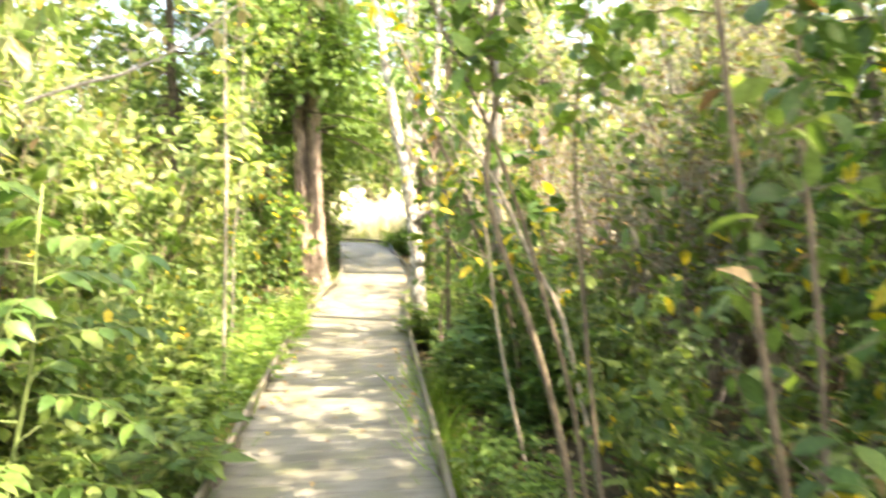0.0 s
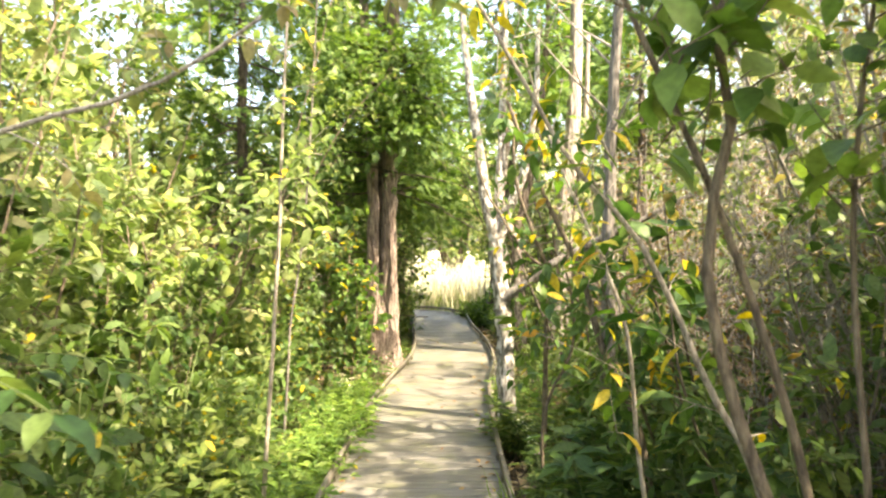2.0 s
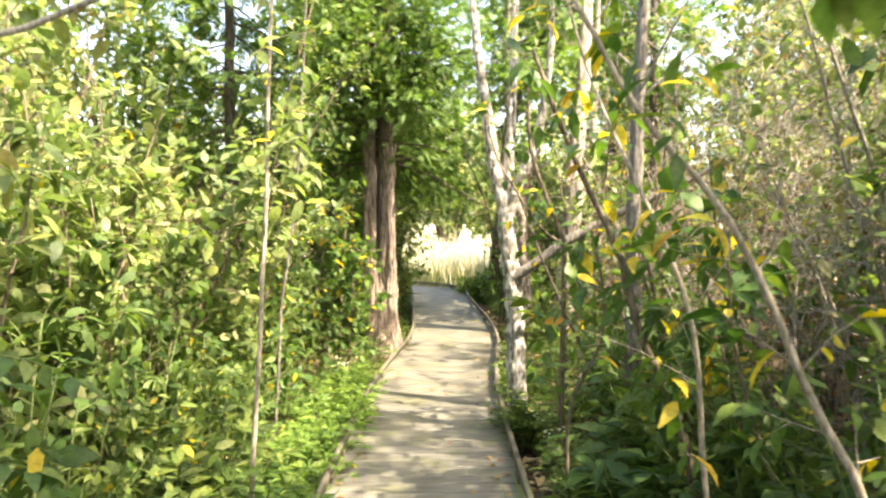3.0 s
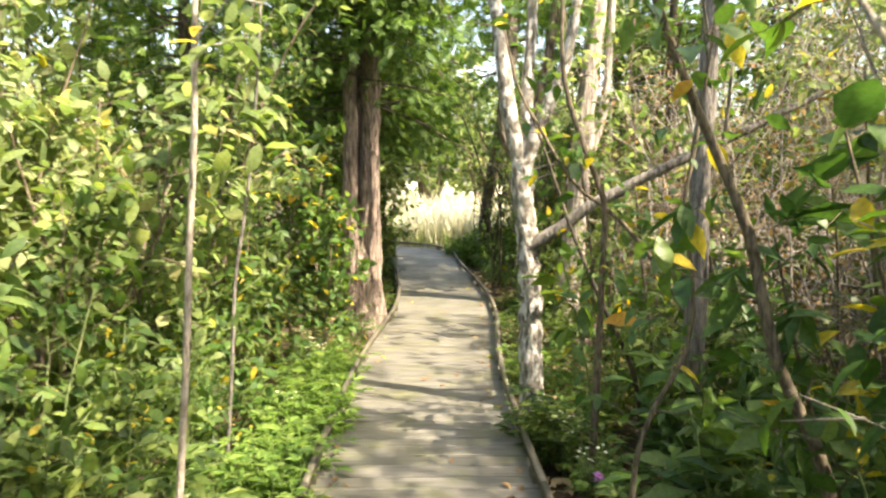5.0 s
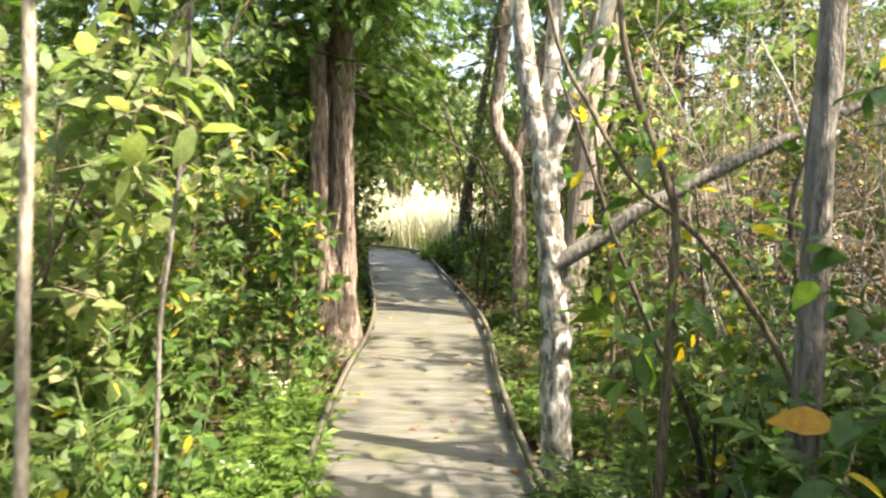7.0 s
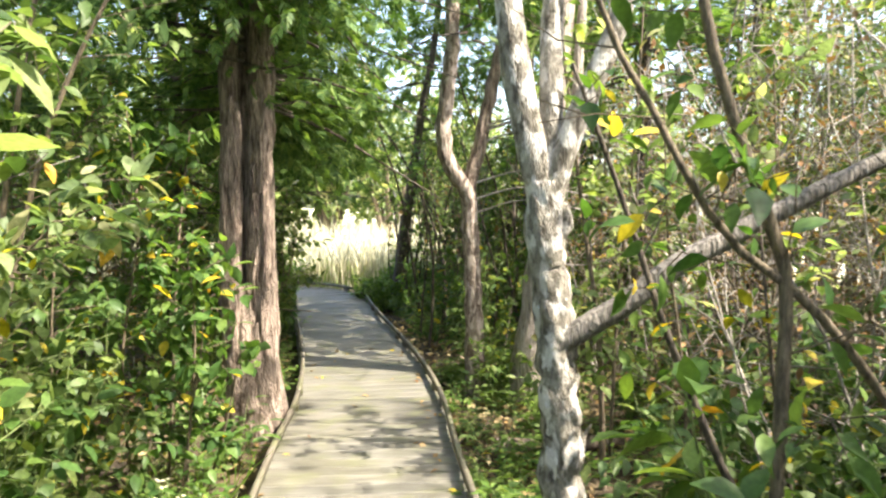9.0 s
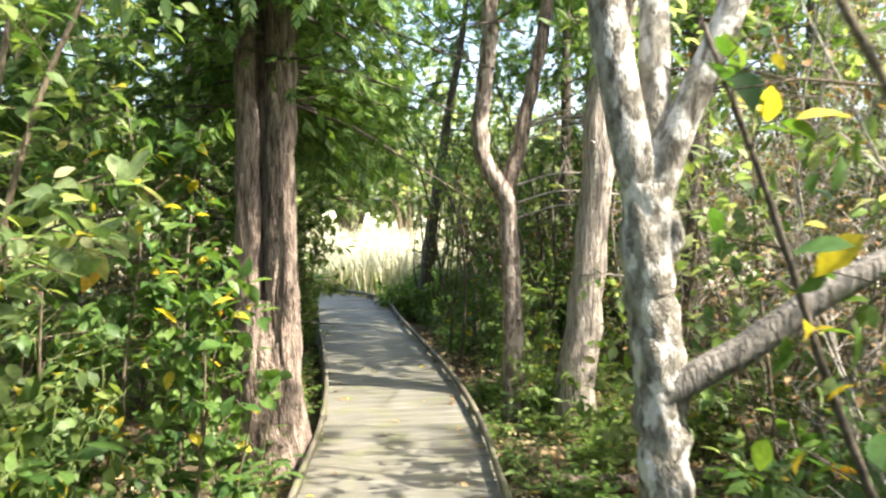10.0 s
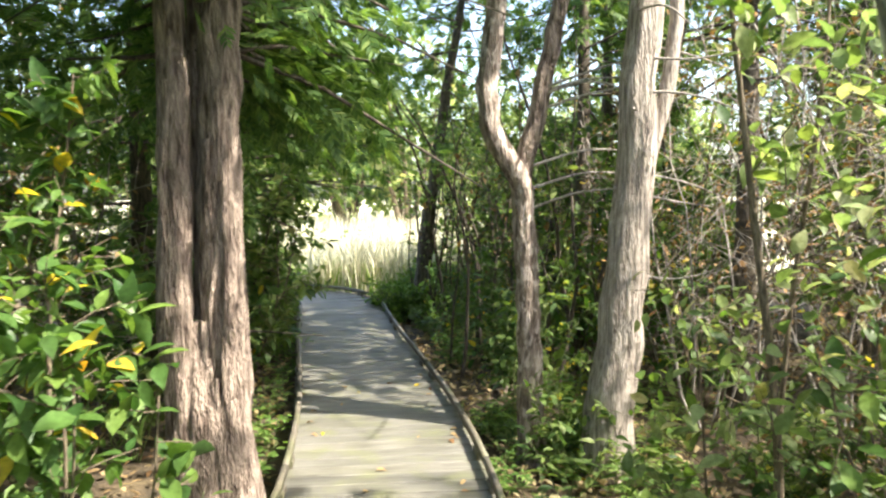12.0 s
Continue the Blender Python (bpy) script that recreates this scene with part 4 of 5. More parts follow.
given_plant(112, "sapling", "young maple-like sapling leaning toward the old cedar", "sapling",
            [([(-1.75, 8.3, -0.2), (-1.55, 8.3, 1.2), (-1.25, 8.3, 2.2), (-0.85, 8.3, 2.9), (-0.4, 8.35, 3.4)], 0.02, 0.005),
             ([(-1.8, 8.5, -0.2), (-1.7, 8.6, 1.4), (-1.5, 8.6, 2.6), (-1.2, 8.7, 3.8), (-1.0, 8.7, 4.6)], 0.02, 0.005)],
            M_STEM, S_OVAL, [(M_GREEN, 0.8), (M_LIGHT, 0.2)], 30, 0.6, 22, 0.075, 80, 0.3, 0.4, "", 2)


def compound_sapling(seed, at, height, fronds, name="sumac", lean=(0.3, 0.2)):
    """A sapling with long pinnate leaves: each leaflet a part of its own."""
    rng = np.random.RandomState(seed)
    root = thing(name, "bushy sapling with long feathered leaves of blue-green leaflets", "shrub", "feathered saplings", at)
    line = wander(rng, (0, 0, 0), (lean[0], lean[1], 1), height, 9, 0.06)
    for k in range(fronds):
        p, t = along(line, min(0.99, 0.35 + 0.65 * k / fronds))
        a = k * 2.4 + rng.uniform(-0.3, 0.3)
        ln = rng.uniform(0.38, 0.55)
        rib = wander(rng, p, (math.cos(a), math.sin(a), 0.45), ln, 8, 0.05, -0.11)
        rows = []
        for j in range(6):
            for side in (-1, 1):
                q, tt = along(rib, 0.25 + 0.72 * j / 5.4 if j < 5 else 0.97)
                w = unit(np.cross(tt, (0, 0, 1)) * side + tt * 0.45 + np.array([0, 0, -0.4]) + rng.normal(0, 0.1, 3))
                rows.append((*q, *w, *unit(np.array([0, 0, 1.0]) + rng.normal(0, 0.3, 3)), 0.112 * rng.uniform(0.8, 1.15) * (1.05 - 0.05 * j)))
        q, tt = along(rib, 0.99)
        rows.append((*q, *tt, 0, 0, 1, 0.11))
        v, f = tube(rib, np.linspace(0.004, 0.0015, len(rib)), 4)
        stalk = part("leaf_stalk", mesh_np("leaf_stalk", v, f, [M_GSTEM]), root)
        leaf_parts(stalk, np.array(rows), [(S_OVAL, M_GREEN, 0.3), (S_OVAL, M_BLUE, 0.7)], rng)
    stem_part(rng, root, "stem", line, 0.012, 0.005, [], M_GSTEM, 6, 0.004)
    return root


compound_sapling(121, (-1.12, 2.05, -0.2), 1.72, 16, lean=(0.12, -0.04))
compound_sapling(122, (-1.75, 3.1, -0.2), 1.45, 14)
compound_sapling(123, (-1.5, 1.4, -0.2), 1.1, 12, lean=(0.1, 0.1))
compound_sapling(124, (1.45, 8.0, -0.2), 0.9, 9, lean=(-0.1, -0.2))


# ---- thickets on both sides ----
def spread_copies(protos, places, rng, smin=0.85, smax=1.2, reach=1e9):
    """Sets each prototype and its copies at the places."""
    used = set()
    for k, (x, y) in enumerate(places):
        p = protos[k % len(protos)]
        z = float(ground_z(x, y))
        m = Matrix.LocRotScale((x, y, z), Euler((rng.uniform(-0.06, 0.06), rng.uniform(-0.06, 0.06), rng.uniform(0, 6.28))), None)
        s = rng.uniform(smin, smax)
        m = m @ Matrix.Diagonal((s, s, s * rng.uniform(0.9, 1.1), 1))
        if x * x > reach * reach:
            continue
        if k % len(protos) in used:
            copy_thing(p, m)
        else:
            used.add(k % len(protos))
            p.matrix_basis = m


RT = np.random.RandomState(77)


def band(n, x0, x1, y0, y1, gap):
    """n places in a strip, kept apart."""
    out, tries = [], 0
    while len(out) < n and tries < 4000:
        tries += 1
        p = (RT.uniform(x0, x1), RT.uniform(y0, y1))
        if all((p[0] - q[0]) ** 2 + (p[1] - q[1]) ** 2 > gap * gap for q in out):
            out.append(p)
    return out


# The lit left side gets its brightness partly from the sunlit leaf colour.
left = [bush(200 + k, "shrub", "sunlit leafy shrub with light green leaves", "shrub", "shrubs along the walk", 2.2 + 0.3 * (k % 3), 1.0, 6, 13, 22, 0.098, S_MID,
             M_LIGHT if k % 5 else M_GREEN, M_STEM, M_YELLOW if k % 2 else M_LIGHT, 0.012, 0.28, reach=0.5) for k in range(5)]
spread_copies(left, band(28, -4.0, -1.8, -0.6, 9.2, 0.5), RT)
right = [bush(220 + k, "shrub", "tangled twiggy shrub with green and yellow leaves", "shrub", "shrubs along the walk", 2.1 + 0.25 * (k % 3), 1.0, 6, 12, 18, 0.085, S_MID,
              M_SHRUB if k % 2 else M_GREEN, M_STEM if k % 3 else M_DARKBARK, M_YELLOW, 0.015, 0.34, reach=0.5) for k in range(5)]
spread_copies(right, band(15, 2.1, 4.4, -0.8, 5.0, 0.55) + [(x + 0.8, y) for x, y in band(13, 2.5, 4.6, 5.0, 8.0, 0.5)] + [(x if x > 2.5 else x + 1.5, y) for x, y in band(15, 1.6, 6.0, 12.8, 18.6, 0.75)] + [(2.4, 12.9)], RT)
small = [bush(240 + k, "shrub", "low leafy bush with fresh green leaves", "shrub", "low bushes", 1.0 + 0.15 * k, 0.6, 6, 8, 12, 0.077, S_MID, M_BLUE if k == 2 else M_GREEN, M_GSTEM, M_YELLOW, 0.03, 0.4, r0=0.007, reach=0.34)
         for k in range(4)]
spread_copies(small, band(28, -1.95, -1.25, -0.5, 9.0, 0.36) + [(x + (0.85 if y > 7.3 else 0), y) for x, y in band(26, 1.35, 2.0, 0.3, 10.2, 0.38)] + band(14, 1.2, 3.2, 10.8, 17.5, 0.7) + band(7, -1.5, -1.0, 11.5, 15.5, 0.5), RT, 0.75, 1.2)
bare = [bush(260 + k, "dead_shrub", "tangle of bare grey dead branches", "shrub", "bare thickets", 2.4, 1.2, 6, 12, 2, 0.035, S_FAR, M_DRY, M_TWIG if k else M_STEM, None, 0.0, 0.3, r0=0.009, reach=0.7) for k in range(3)]
spread_copies(bare, band(7, 1.95, 2.7, 3.6, 9.2, 0.6) + band(11, 2.2, 3.9, 5.5, 16.5, 0.8) + band(4, -2.6, -1.7, 9.0, 15.0, 0.8), RT)
airy = [bush(270 + k, "tree", "thin half-bare tree with pale twigs and few leaves", "tree", "half-bare trees", 4.3 + 0.5 * k, 1.2, 6, 24, 13, 0.07, S_FAR, M_LIGHT, M_TWIG, M_PINK, 0.3, 0.26, r0=0.02, lo=0.25, reach=0.95) for k in range(2)]
spread_copies(airy, band(9, 2.7, 5.0, 1.5, 6.0, 0.8) + band(12, 4.2, 7.4, 6.0, 15.5, 0.8), RT, 0.85, 1.15)
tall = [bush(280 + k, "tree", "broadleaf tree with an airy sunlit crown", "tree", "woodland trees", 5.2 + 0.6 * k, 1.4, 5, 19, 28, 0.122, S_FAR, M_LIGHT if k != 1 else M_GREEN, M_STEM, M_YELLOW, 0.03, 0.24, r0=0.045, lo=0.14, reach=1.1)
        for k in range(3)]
# The four single places at the end are added to shade shrubs and deck.
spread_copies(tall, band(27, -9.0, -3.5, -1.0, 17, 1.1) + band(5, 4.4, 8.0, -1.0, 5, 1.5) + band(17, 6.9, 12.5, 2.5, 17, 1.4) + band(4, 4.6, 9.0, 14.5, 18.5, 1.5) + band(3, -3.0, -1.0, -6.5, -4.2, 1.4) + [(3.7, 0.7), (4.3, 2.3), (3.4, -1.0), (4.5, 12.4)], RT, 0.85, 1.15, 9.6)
spread_copies([bush(290 + k, "shrub", "leafy shrub closing the far edge of the wood", "shrub", "shrubs at the field's edge", 2.2, 1.0, 7, 14, 16, 0.09, S_FAR, M_GREEN, M_STEM, M_LIGHT, 0.3, 0.35, reach=0.55) for k in range(2)],
              [(-1.15, 16.6), (-1.6, 15.0), (2.6, 18.2), (3.3, 19.3), (2.35, 19.4), (2.9, 17.3), (4.0, 18.6), (5.4, 17.5), (-3.4, 16.8), (-5.0, 15.5), (-1.0, 14.1)], RT)
spread_copies([bush(295 + k, "low_bush", "rounded fresh green bush spilling over the boardwalk edge", "shrub", "bushes at the walk's end", 0.62, 0.6, 9, 10, 14, 0.06, S_FAR, M_HERB, M_GSTEM, None, 0, 0.6, r0=0.005, reach=0.28) for k in range(2)],
              [(0.95, 16.9), (1.15, 17.6), (0.78, 17.4), (1.5, 18.4), (-0.9, 14.6), (-1.5, 17.6)], RT)
spread_copies([bush(298, "low_bush", "bright green rounded bush at the bend of the boardwalk", "shrub", "bushes at the walk's end", 1.05, 0.7, 10, 12, 18, 0.065, S_FAR, M_HERB, M_GSTEM, None, 0, 0.42, r0=0.006, reach=0.34)], [(-0.98, 15.5), (-0.95, 16.3), (-1.1, 17.0)], RT, 0.9, 1.1)


# ---- canopy and poles ----
RC = np.random.RandomState(91)
canopy = [bush(320 + k, "tree", "slender broadleaf tree with a leafy crown arching high", "tree", "canopy trees", 5.4 + 0.5 * k, 1.4, 4, 18, 34, 0.10, S_MID, M_GREEN if k else M_LIGHT, M_STEM, M_YELLOW, 0.02, 0.2, r0=0.035, lo=0.45, reach=1.0)
          for k in range(2)]
# The near right-hand trees stand mostly out of view, added to cast shade.
spread_copies(canopy, [(2.9, -0.4), (3.1, 1.3), (3.3, 3.0), (2.5, -1.9), (6.6, 10.6), (7.0, 6.6), (4.4, 15.6), (6.4, 14.6), (5.0, 17.2), (2.5, 0.5), (-5.0, 7.0), (-6.2, 9.5), (-4.6, 4.4), (-6.4, 5.2), (-4.4, 11.6), (-7.0, 12.0), (-3.8, 13.4)], RC, 1.0, 1.25)
# Poles are coloured dark for the shade they stand in.
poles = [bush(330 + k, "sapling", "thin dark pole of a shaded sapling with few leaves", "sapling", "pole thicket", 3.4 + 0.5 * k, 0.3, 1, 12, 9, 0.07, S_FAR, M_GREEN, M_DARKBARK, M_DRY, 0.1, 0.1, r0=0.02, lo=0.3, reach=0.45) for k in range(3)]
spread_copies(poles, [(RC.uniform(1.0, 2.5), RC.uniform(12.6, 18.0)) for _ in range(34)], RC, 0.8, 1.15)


tangle = [bush(340 + k, "dead_shrub", "tall tangle of bare pale dead twigs", "shrub", "bare thickets", 3.7, 1.2, 5, 22, 2, 0.04, S_FAR, M_DRY, M_TWIG, None, 0.0, 0.3, r0=0.013, lo=0.2, reach=0.85) for k in range(2)]
spread_copies(tangle, [(4.2, 8.6), (3.3, 9.9), (3.0, 4.6), (4.3, 7.6), (2.6, 11.4), (3.4, 5.2), (4.2, 6.2), (3.4, 11.0)], RC, 0.9, 1.15)


# ---- herbs at the edges ----
def herb(seed, kind, label, shape, mat, height, stems, size, extra=None, share=0.0):
    rng = np.random.RandomState(seed)
    root = thing("herb", label, "plant", "herbs along the boardwalk")
    rows, tubes = [], []
    for k in range(stems):
        a = rng.uniform(0, 6.28)
        line = wander(rng, (0.05 * math.cos(a), 0.05 * math.sin(a), -0.03), (math.cos(a) * 0.5, math.sin(a) * 0.5, 1), height * rng.uniform(0.6, 1.15), 6, 0.08)
        tubes.append(line)
        for j in range(9):
            q, t = along(line, min(0.99, 0.3 + 0.7 * (j + rng.rand()) / 9))
            b = rng.uniform(0, 6.28)
            w = unit((math.cos(b), math.sin(b), rng.uniform(-0.1, 0.3)))
            q = q + w * rng.uniform(0.01, 0.06)
            rows.append((*q, *w, *unit(np.array([0, 0, 1.0]) + rng.normal(0, 0.25, 3)), size * rng.uniform(0.6, 1.2)))
    v, f = join([tube(t, np.linspace(0.004, 0.0015, len(t)), 4) for t in tubes])
    part("stalk_tuft", mesh_np("stalk_tuft", v, f, [M_GSTEM]), root, "", "stuff")
    foliage_part(root, np.array(rows), shape, mat, "foliage", "", extra, share, rng)
    return root


herbs = [herb(300, "a", "clump of fresh green three-lobed leaves", S_LOBED, M_HERB, 0.42, 9, 0.10),
         herb(301, "b", "low clump of oval green leaves", S_MID, M_GREEN, 0.34, 9, 0.085, M_HERB, 0.4),
         herb(302, "c", "green clump of small leaves", S_MID, M_GREEN, 0.38, 10, 0.07),
         herb(303, "d", "dark green clump of pointed leaves", S_LANCE, M_BLUE, 0.45, 9, 0.10, M_DRY, 0.04)]
spread_copies(herbs, band(64, -1.25, -0.78, -0.3, 9.6, 0.2) + band(40, -2.6, -1.2, 0.3, 9, 0.3), RT, 0.7, 1.2)
spread_copies([herb(304, "a", "clump of green lobed leaves", S_LOBED, M_HERB, 0.42, 9, 0.11), herb(305, "b", "clump of narrow dark leaves", S_LANCE, M_GREEN, 0.36, 9, 0.09, M_YELLOW, 0.05),
               herb(306, "c", "leafy green clump at the deck's edge", S_MID, M_HERB, 0.36, 9, 0.08)],
              band(42, 0.80, 1.25, 0.4, 9.8, 0.22) + band(60, 1.0, 2.8, 1.0, 16.5, 0.32) + band(26, 1.0, 1.9, 9.5, 16.0, 0.26) + [(-0.62 + 0.02 * k, 11.0 + 0.7 * k) for k in range(6)], RT, 0.7, 1.15)


spread_copies([herb(307, "a", "spreading clump of bright green lobed leaves over the kerb", S_LOBED, M_HERB, 0.40, 12, 0.10)], band(16, -0.86, -0.64, 5.9, 8.7, 0.14), RT, 0.85, 1.2)
spread_copies([herb(311, "a", "clump of broad bright green lobed leaves hiding the kerb", S_LOBED, M_HERB, 0.44, 10, 0.135)], [(-0.70 - 0.09 * (k % 3), 4.9 + 0.21 * k) for k in range(14)], RC, 0.8, 1.15)
spread_copies([herb(312, "a", "low clump of fresh green leaves among dry litter", S_MID, M_HERB, 0.3, 8, 0.085, M_TAN, 0.08), herb(313, "b", "low clump of bright lobed leaves", S_LOBED, M_HERB, 0.34, 8, 0.10)],
              [(0.85 + 1.3 * RC.rand(), 7.6 + 4.2 * RC.rand()) for _ in range(26)], RC, 0.7, 1.1)
spread_copies([herb(308, "a", "green compound-leaved clump over the kerb rail", S_LOBED, M_GREEN, 0.46, 11, 0.12)], [(0.68, 6.55), (0.74, 6.75), (0.82, 6.5), (0.86, 4.6), (0.9, 4.9), (0.95, 5.3)], RT, 0.9, 1.1)
spread_copies([herb(309, "a", "broad-leaved dark green maple seedlings", S_LOBED, M_BLUE, 0.44, 10, 0.13), herb(310, "b", "broad-leaved green seedlings beside the boardwalk", S_LOBED, M_GREEN, 0.44, 10, 0.12)],
              [(1.2, 4.0), (-1.05, 4.1), (1.45, 4.5), (-1.35, 4.5), (1.15, 4.9), (-1.6, 4.0), (1.7, 4.1), (-1.2, 5.2), (1.6, 5.3), (-1.7, 5.0), (1.5, 5.9), (-1.0, 3.2), (1.8, 5.6), (-1.5, 2.9)], RT, 1.1, 1.5)


# ---- grass, litter and field ----
def blades(name, label, category, places, height, mat, seed, lean=0.35, wide=1.0):
    rng = np.random.RandomState(seed)
    n = len(places)
    pos = np.stack([places[:, 0], places[:, 1], ground_z(places[:, 0], places[:, 1]) - 0.02], -1)
    a = rng.uniform(0, 6.28, n)
    up = unit(np.stack([np.cos(a) * lean * rng.rand(n), np.sin(a) * lean * rng.rand(n), np.ones(n)], -1))
    nrm = np.stack([-np.sin(a), np.cos(a), 0.15 * np.ones(n)], -1)
    v = S_BLADE[0] * np.array([1, wide, 1])
    vv, ff = scatter((v, S_BLADE[1]), pos, up, nrm, height * rng.uniform(0.6, 1.2, n))
    tagged(new(name, mesh_np(name, vv, ff, [mat])), label, category, "", "stuff")


def litter():
    rng = np.random.RandomState(401)
    n = 9000
    x, y = rng.uniform(-5, 5, n), rng.uniform(-2, 19, n)
    keep = np.abs(x - deck_x(y)) > HALF + 0.05
    x, y = x[keep], y[keep]
    n = len(x)
    a = rng.uniform(0, 6.28, n)
    rows = np.stack([x, y, ground_z(x, y) + rng.uniform(0.005, 0.03, n), np.cos(a), np.sin(a), rng.normal(0, 0.2, n), rng.normal(0, 0.25, n), rng.normal(0, 0.25, n), np.ones(n), rng.uniform(0.04, 0.09, n)], -1)
    v, f = scatter(S_MID, rows[:, :3], rows[:, 3:6], rows[:, 6:9], rows[:, 9])
    tagged(new("leaf_litter", mesh_np("leaf_litter", v, f, [M_DRY], smooth=True)), "brown fallen leaves on the forest floor", "leaf litter", "", "stuff")


litter()


def ground_leaves():
    """Tan curled leaves heaped beside the kerbs."""
    rng = np.random.RandomState(403)
    n = 3600
    y = rng.uniform(2.0, 15.5, n)
    x = deck_x(y) + np.where(rng.rand(n) < 0.72, 1, -1) * (HALF + 0.08 + 1.7 * rng.rand(n) ** 1.4)
    a = rng.uniform(0, 6.28, n)
    pos = np.stack([x, y, ground_z(x, y) + 0.03 + 0.05 * rng.rand(n)], -1)
    v, f = scatter(S_MID, pos, np.stack([np.cos(a), np.sin(a), rng.normal(0, 0.35, n)], -1), np.stack([rng.normal(0, 0.45, n), rng.normal(0, 0.45, n), np.ones(n)], -1), rng.uniform(0.05, 0.1, n))
    tagged(new("dry_leaves", mesh_np("dry_leaves", v, f, [M_TAN], smooth=True)), "tan curled dry leaves heaped beside the boardwalk", "leaf litter", "", "stuff")


ground_leaves()


def deck_leaves():
    rng = np.random.RandomState(402)
    me = [mesh_np("fallen_leaf", S_OVAL[0] * np.array([1, 1, 1.6]), S_OVAL[1], [M_DRY], smooth=True), mesh_np("fallen_leaf", S_OVAL[0], S_OVAL[1], [M_YELLOW], smooth=True)]
    for k in range(130):
        y = rng.uniform(0.5, 13) if k < 96 else rng.uniform(4.2, 6.2)
        edge = rng.rand() < 0.72 or k >= 96
        off = rng.choice([-1, 1, 1]) * rng.uniform(0.38, 0.53) if edge else rng.uniform(-0.4, 0.4)
        ob = new("fallen_leaf", me[0 if rng.rand() < 0.9 else 1])
        s = rng.uniform(0.035, 0.075)
        ob.matrix_basis = Matrix.LocRotScale((float(deck_x(y)) + off, y, 0.008), Euler((rng.uniform(-0.2, 0.2), rng.uniform(-0.1, 0.25), rng.uniform(0, 6.28))), (s, s, s))
        tagged(ob, "curled brown fallen leaf on the planks", "leaf", "fallen leaves")


deck_leaves()
RG = np.random.RandomState(410)
ex = np.r_[RG.normal(0.62, 0.07, 520), RG.normal(-0.74, 0.08, 420)]
ey = np.r_[RG.uniform(3.0, 5.0, 520), RG.uniform(-0.5, 9.5, 420)]
blades("edge_grass", "thin green grass leaning over the kerb rails", "grass", np.stack([ex, ey], -1), 0.42, M_GRASS, 411, 1.0)
fy = 19.9 + 55 * RG.rand(22000) ** 1.7
fx = RG.uniform(-1, 1, 22000) * (4 + (fy - 19) * 0.75)
blades("field_grass", "tall pale straw-coloured grass in an open sunny field", "grass", np.stack([fx, fy], -1), 0.95, M_STRAW, 412, 0.3, 1.6)
gx, gy = RG.uniform(-3, 5, 2600), RG.uniform(19.75, 21.4, 2600)
blades("green_grass", "green grass fringe beside the end of the boardwalk", "grass", np.stack([gx, gy], -1), 0.6, M_GRASS, 413, 0.4, 1.4)

far = [bush(500 + k, "tree", "hazy light green tree beyond the field", "tree", "trees beyond the field", 7.0 + k, 2.6, 5, 16, 18, 0.36, S_FAR, M_LIGHT, M_STEM, None, 0, 0.4, r0=0.12, lo=0.1, reach=2.1) for k in range(2)]
spread_copies(far, [(-26 + 3.9 * k + RT.uniform(-1, 1), 62 + RT.uniform(-6, 8)) for k in range(15)] + [(-9.5 + 3.3 * k, 46 + 2.5 * (k % 2)) for k in range(7)], RT, 0.9, 1.4)
spread_copies([bush(510, "sapling", "thin young tree standing in the field grass", "sapling", "field saplings", 2.6, 0.6, 2, 8, 9, 0.07, S_FAR, M_LIGHT, M_TWIG, None, 0, 0.12, r0=0.012, reach=0.4)],
              [(-0.35, 21.5), (0.3, 23.5), (2.2, 21.0)], RT)


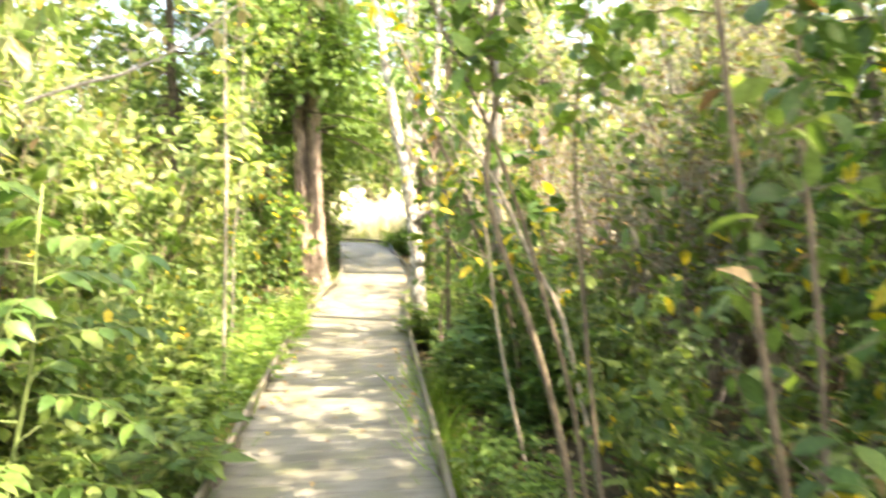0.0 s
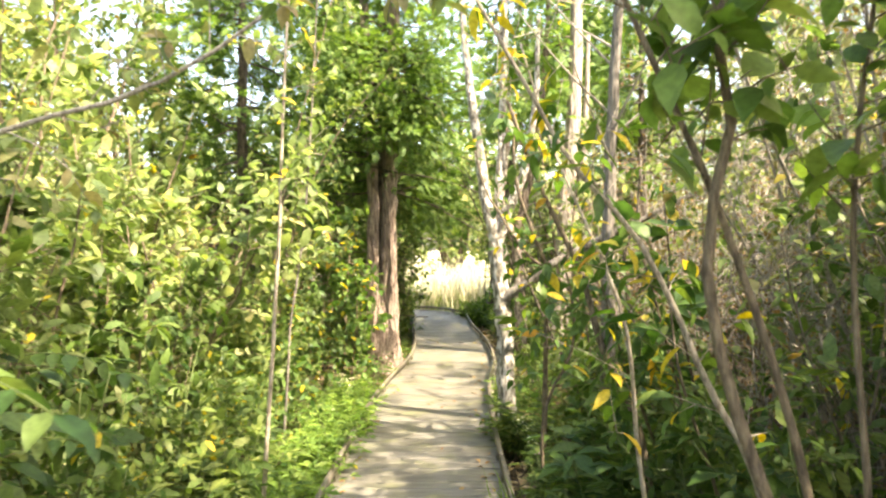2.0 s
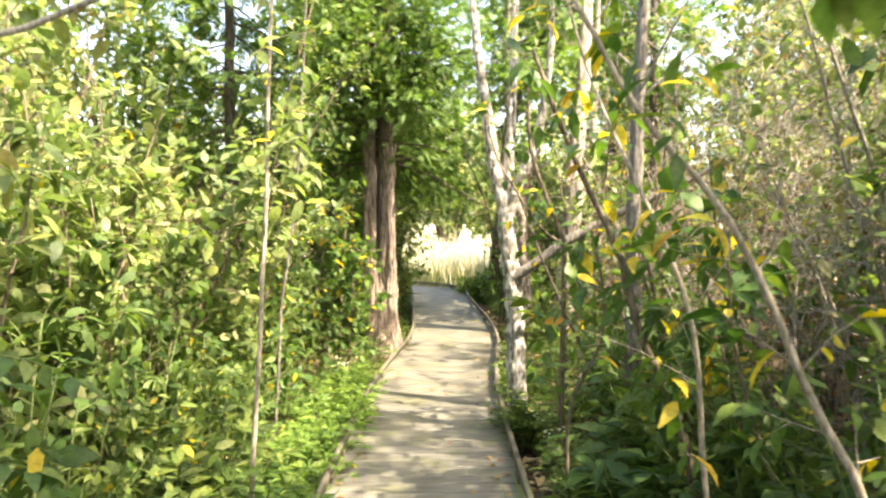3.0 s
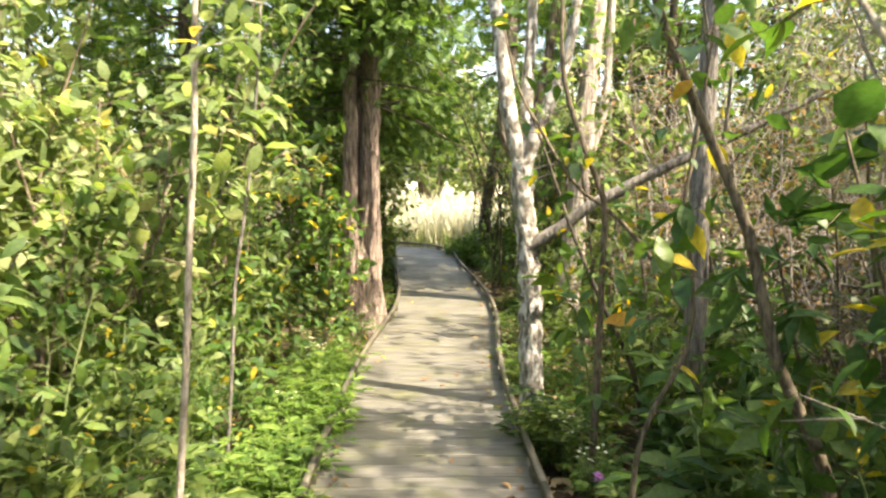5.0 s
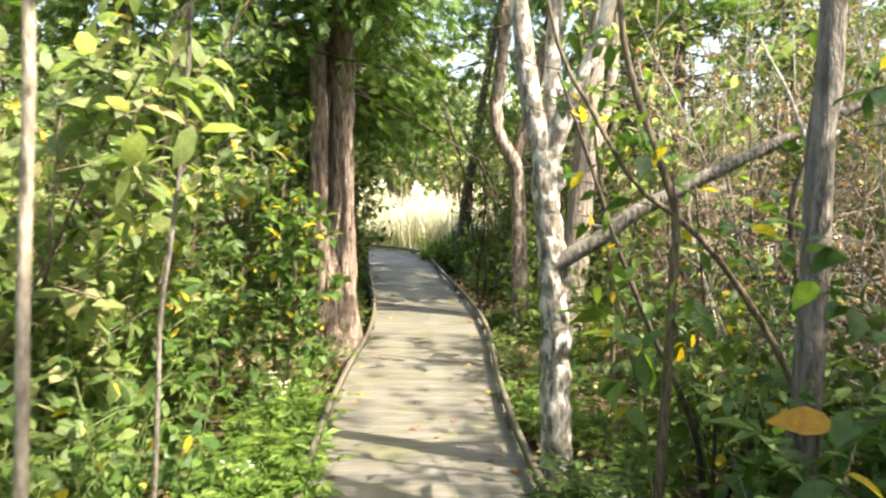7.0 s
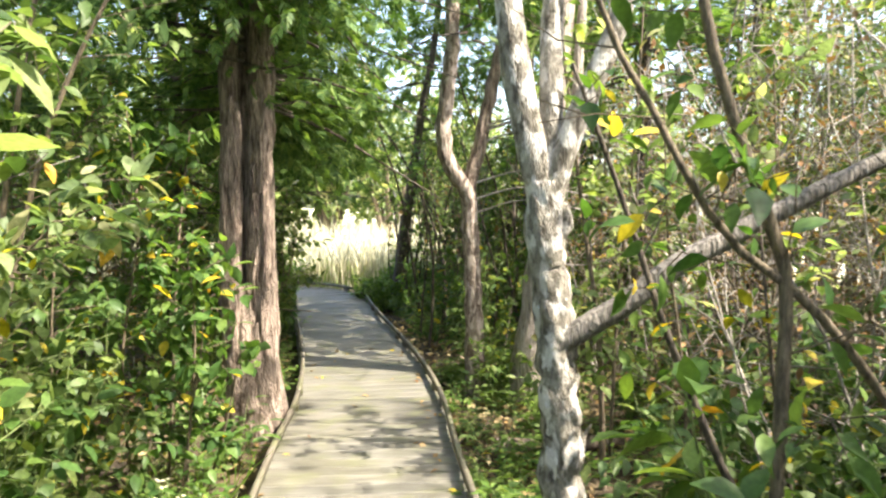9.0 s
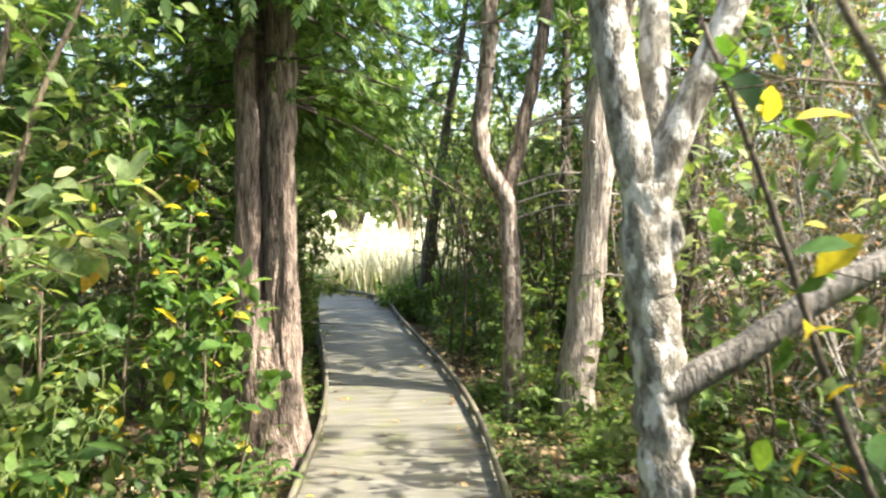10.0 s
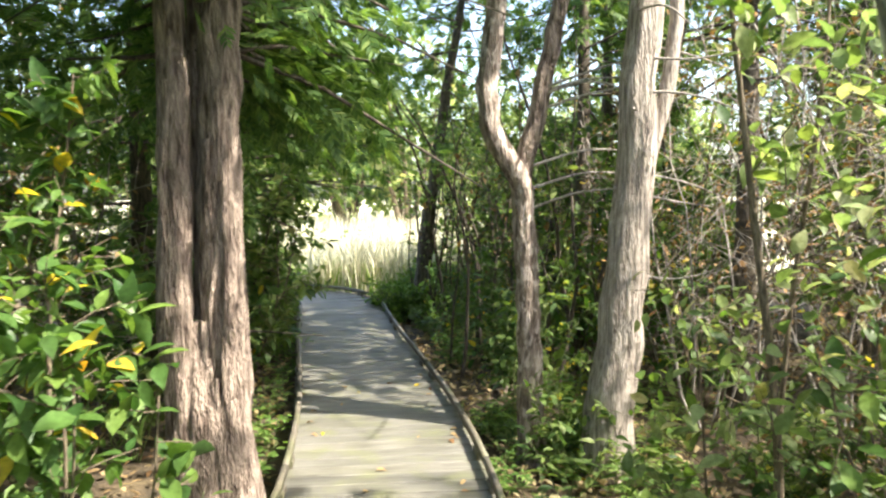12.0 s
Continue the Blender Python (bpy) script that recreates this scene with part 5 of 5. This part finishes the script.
# ---- flowers and small things ----
def flower(name, label, at, height, heads, petal, mat, petals=10, spread=0.08, seed=0, floret=0.02):
    rng = np.random.RandomState(seed)
    root = thing(name, label, "flower", "flowers by the walk", at)
    tubes, rows = [], []
    for k in range(heads):
        a = rng.uniform(0, 6.28)
        top = np.array([math.cos(a) * spread * rng.rand(), math.sin(a) * spread * rng.rand(), height * rng.uniform(0.8, 1.05)])
        tubes.append(np.array([(0, 0, 0), (top[0] * 0.3, top[1] * 0.3, height * 0.5), tuple(top)]))
        hrows = []
        for j in range(petals):
            b = 6.28 * j / petals + rng.uniform(-0.2, 0.2)
            w = (math.cos(b), math.sin(b), rng.uniform(0.1, 0.6))
            hrows.append((*top, *w, *unit(np.array([0, 0, 1.0]) + rng.normal(0, 0.2, 3)), petal * rng.uniform(0.8, 1.2)))
        hrows = np.array(hrows)
        v, f = scatter(S_OVAL, hrows[:, :3], hrows[:, 3:6], hrows[:, 6:9], hrows[:, 9])
        part("flower_head", mesh_np("flower_head", v, f, [mat], smooth=True), root)
        for j in range(3):
            q = np.array([0, 0, height * rng.uniform(0.2, 0.7)])
            b = rng.uniform(0, 6.28)
            rows.append((*q, math.cos(b), math.sin(b), 0.3, 0, 0, 1, 0.07))
    for t in tubes:
        v, f = tube(t, np.linspace(0.003, 0.0015, 3), 4)
        part("stem", mesh_np("stem", v, f, [M_GSTEM]), root)
    leaf_parts(root, np.array(rows), [(S_LANCE, M_GREEN, 1.0)], rng)


for k, (x, y) in enumerate(((1.45, 2.2), (1.55, 2.3), (1.62, 2.12), (1.72, 2.25), (1.85, 2.05), (1.95, 2.0))):
    flower("goldenrod", "goldenrod with clustered small yellow flowers", (x, y, -0.18), 0.42, 9, 0.022, M_GOLD, 9, 0.13, 600 + k)
flower("white_flower", "white rounded flower head on a thin stem", (1.6, 2.75, -0.18), 0.5, 1, 0.03, M_WHITE, 26, 0.02, 620)
flower("white_flower", "white rounded flower head on a thin stem", (1.42, 2.5, -0.18), 0.42, 1, 0.025, M_WHITE, 22, 0.02, 621)
flower("purple_aster", "purple aster with fine petals at the deck's edge", (0.80, 5.7, -0.18), 0.34, 2, 0.028, M_PURPLE, 22, 0.04, 630)
for k, (x, y) in enumerate(((0.82, 5.95), (0.78, 6.35), (0.8, 6.5), (-0.86, 8.2), (-0.95, 8.5), (-1.05, 8.9), (-0.84, 6.9))):
    flower("white_aster", "white asters in a loose cluster", (x, y, -0.18), 0.36, 10, 0.013, M_WHITE, 9, 0.1, 640 + k)


def log(at, ways, r, label, seed):
    rng = np.random.RandomState(seed)
    root = thing("fallen_log", label, "log", at=at)
    limb(rng, root, "trunk", ways, r, r * 0.7, M_CEDARBARK, 12, 0.08, 12)
    limb(rng, root, "branch_stub", [np.array(ways[1]) + (0, 0, r * 0.5), np.array(ways[1]) + (0.06, -0.02, r * 2.4)], r * 0.3, r * 0.15, M_TWIG, 6, 0.1, 5)


log((1.05, 9.6, -0.13), [(0, 0, 0.02), (0.6, -0.05, 0.03), (1.3, 0.1, 0.02)], 0.06, "mossy fallen log lying in the herbs", 700)
log((1.3, 12.6, -0.13), [(0, 0, 0.02), (0.7, 0.35, 0.05), (1.6, 0.6, 0.1)], 0.05, "thin fallen branch on the forest floor", 701)
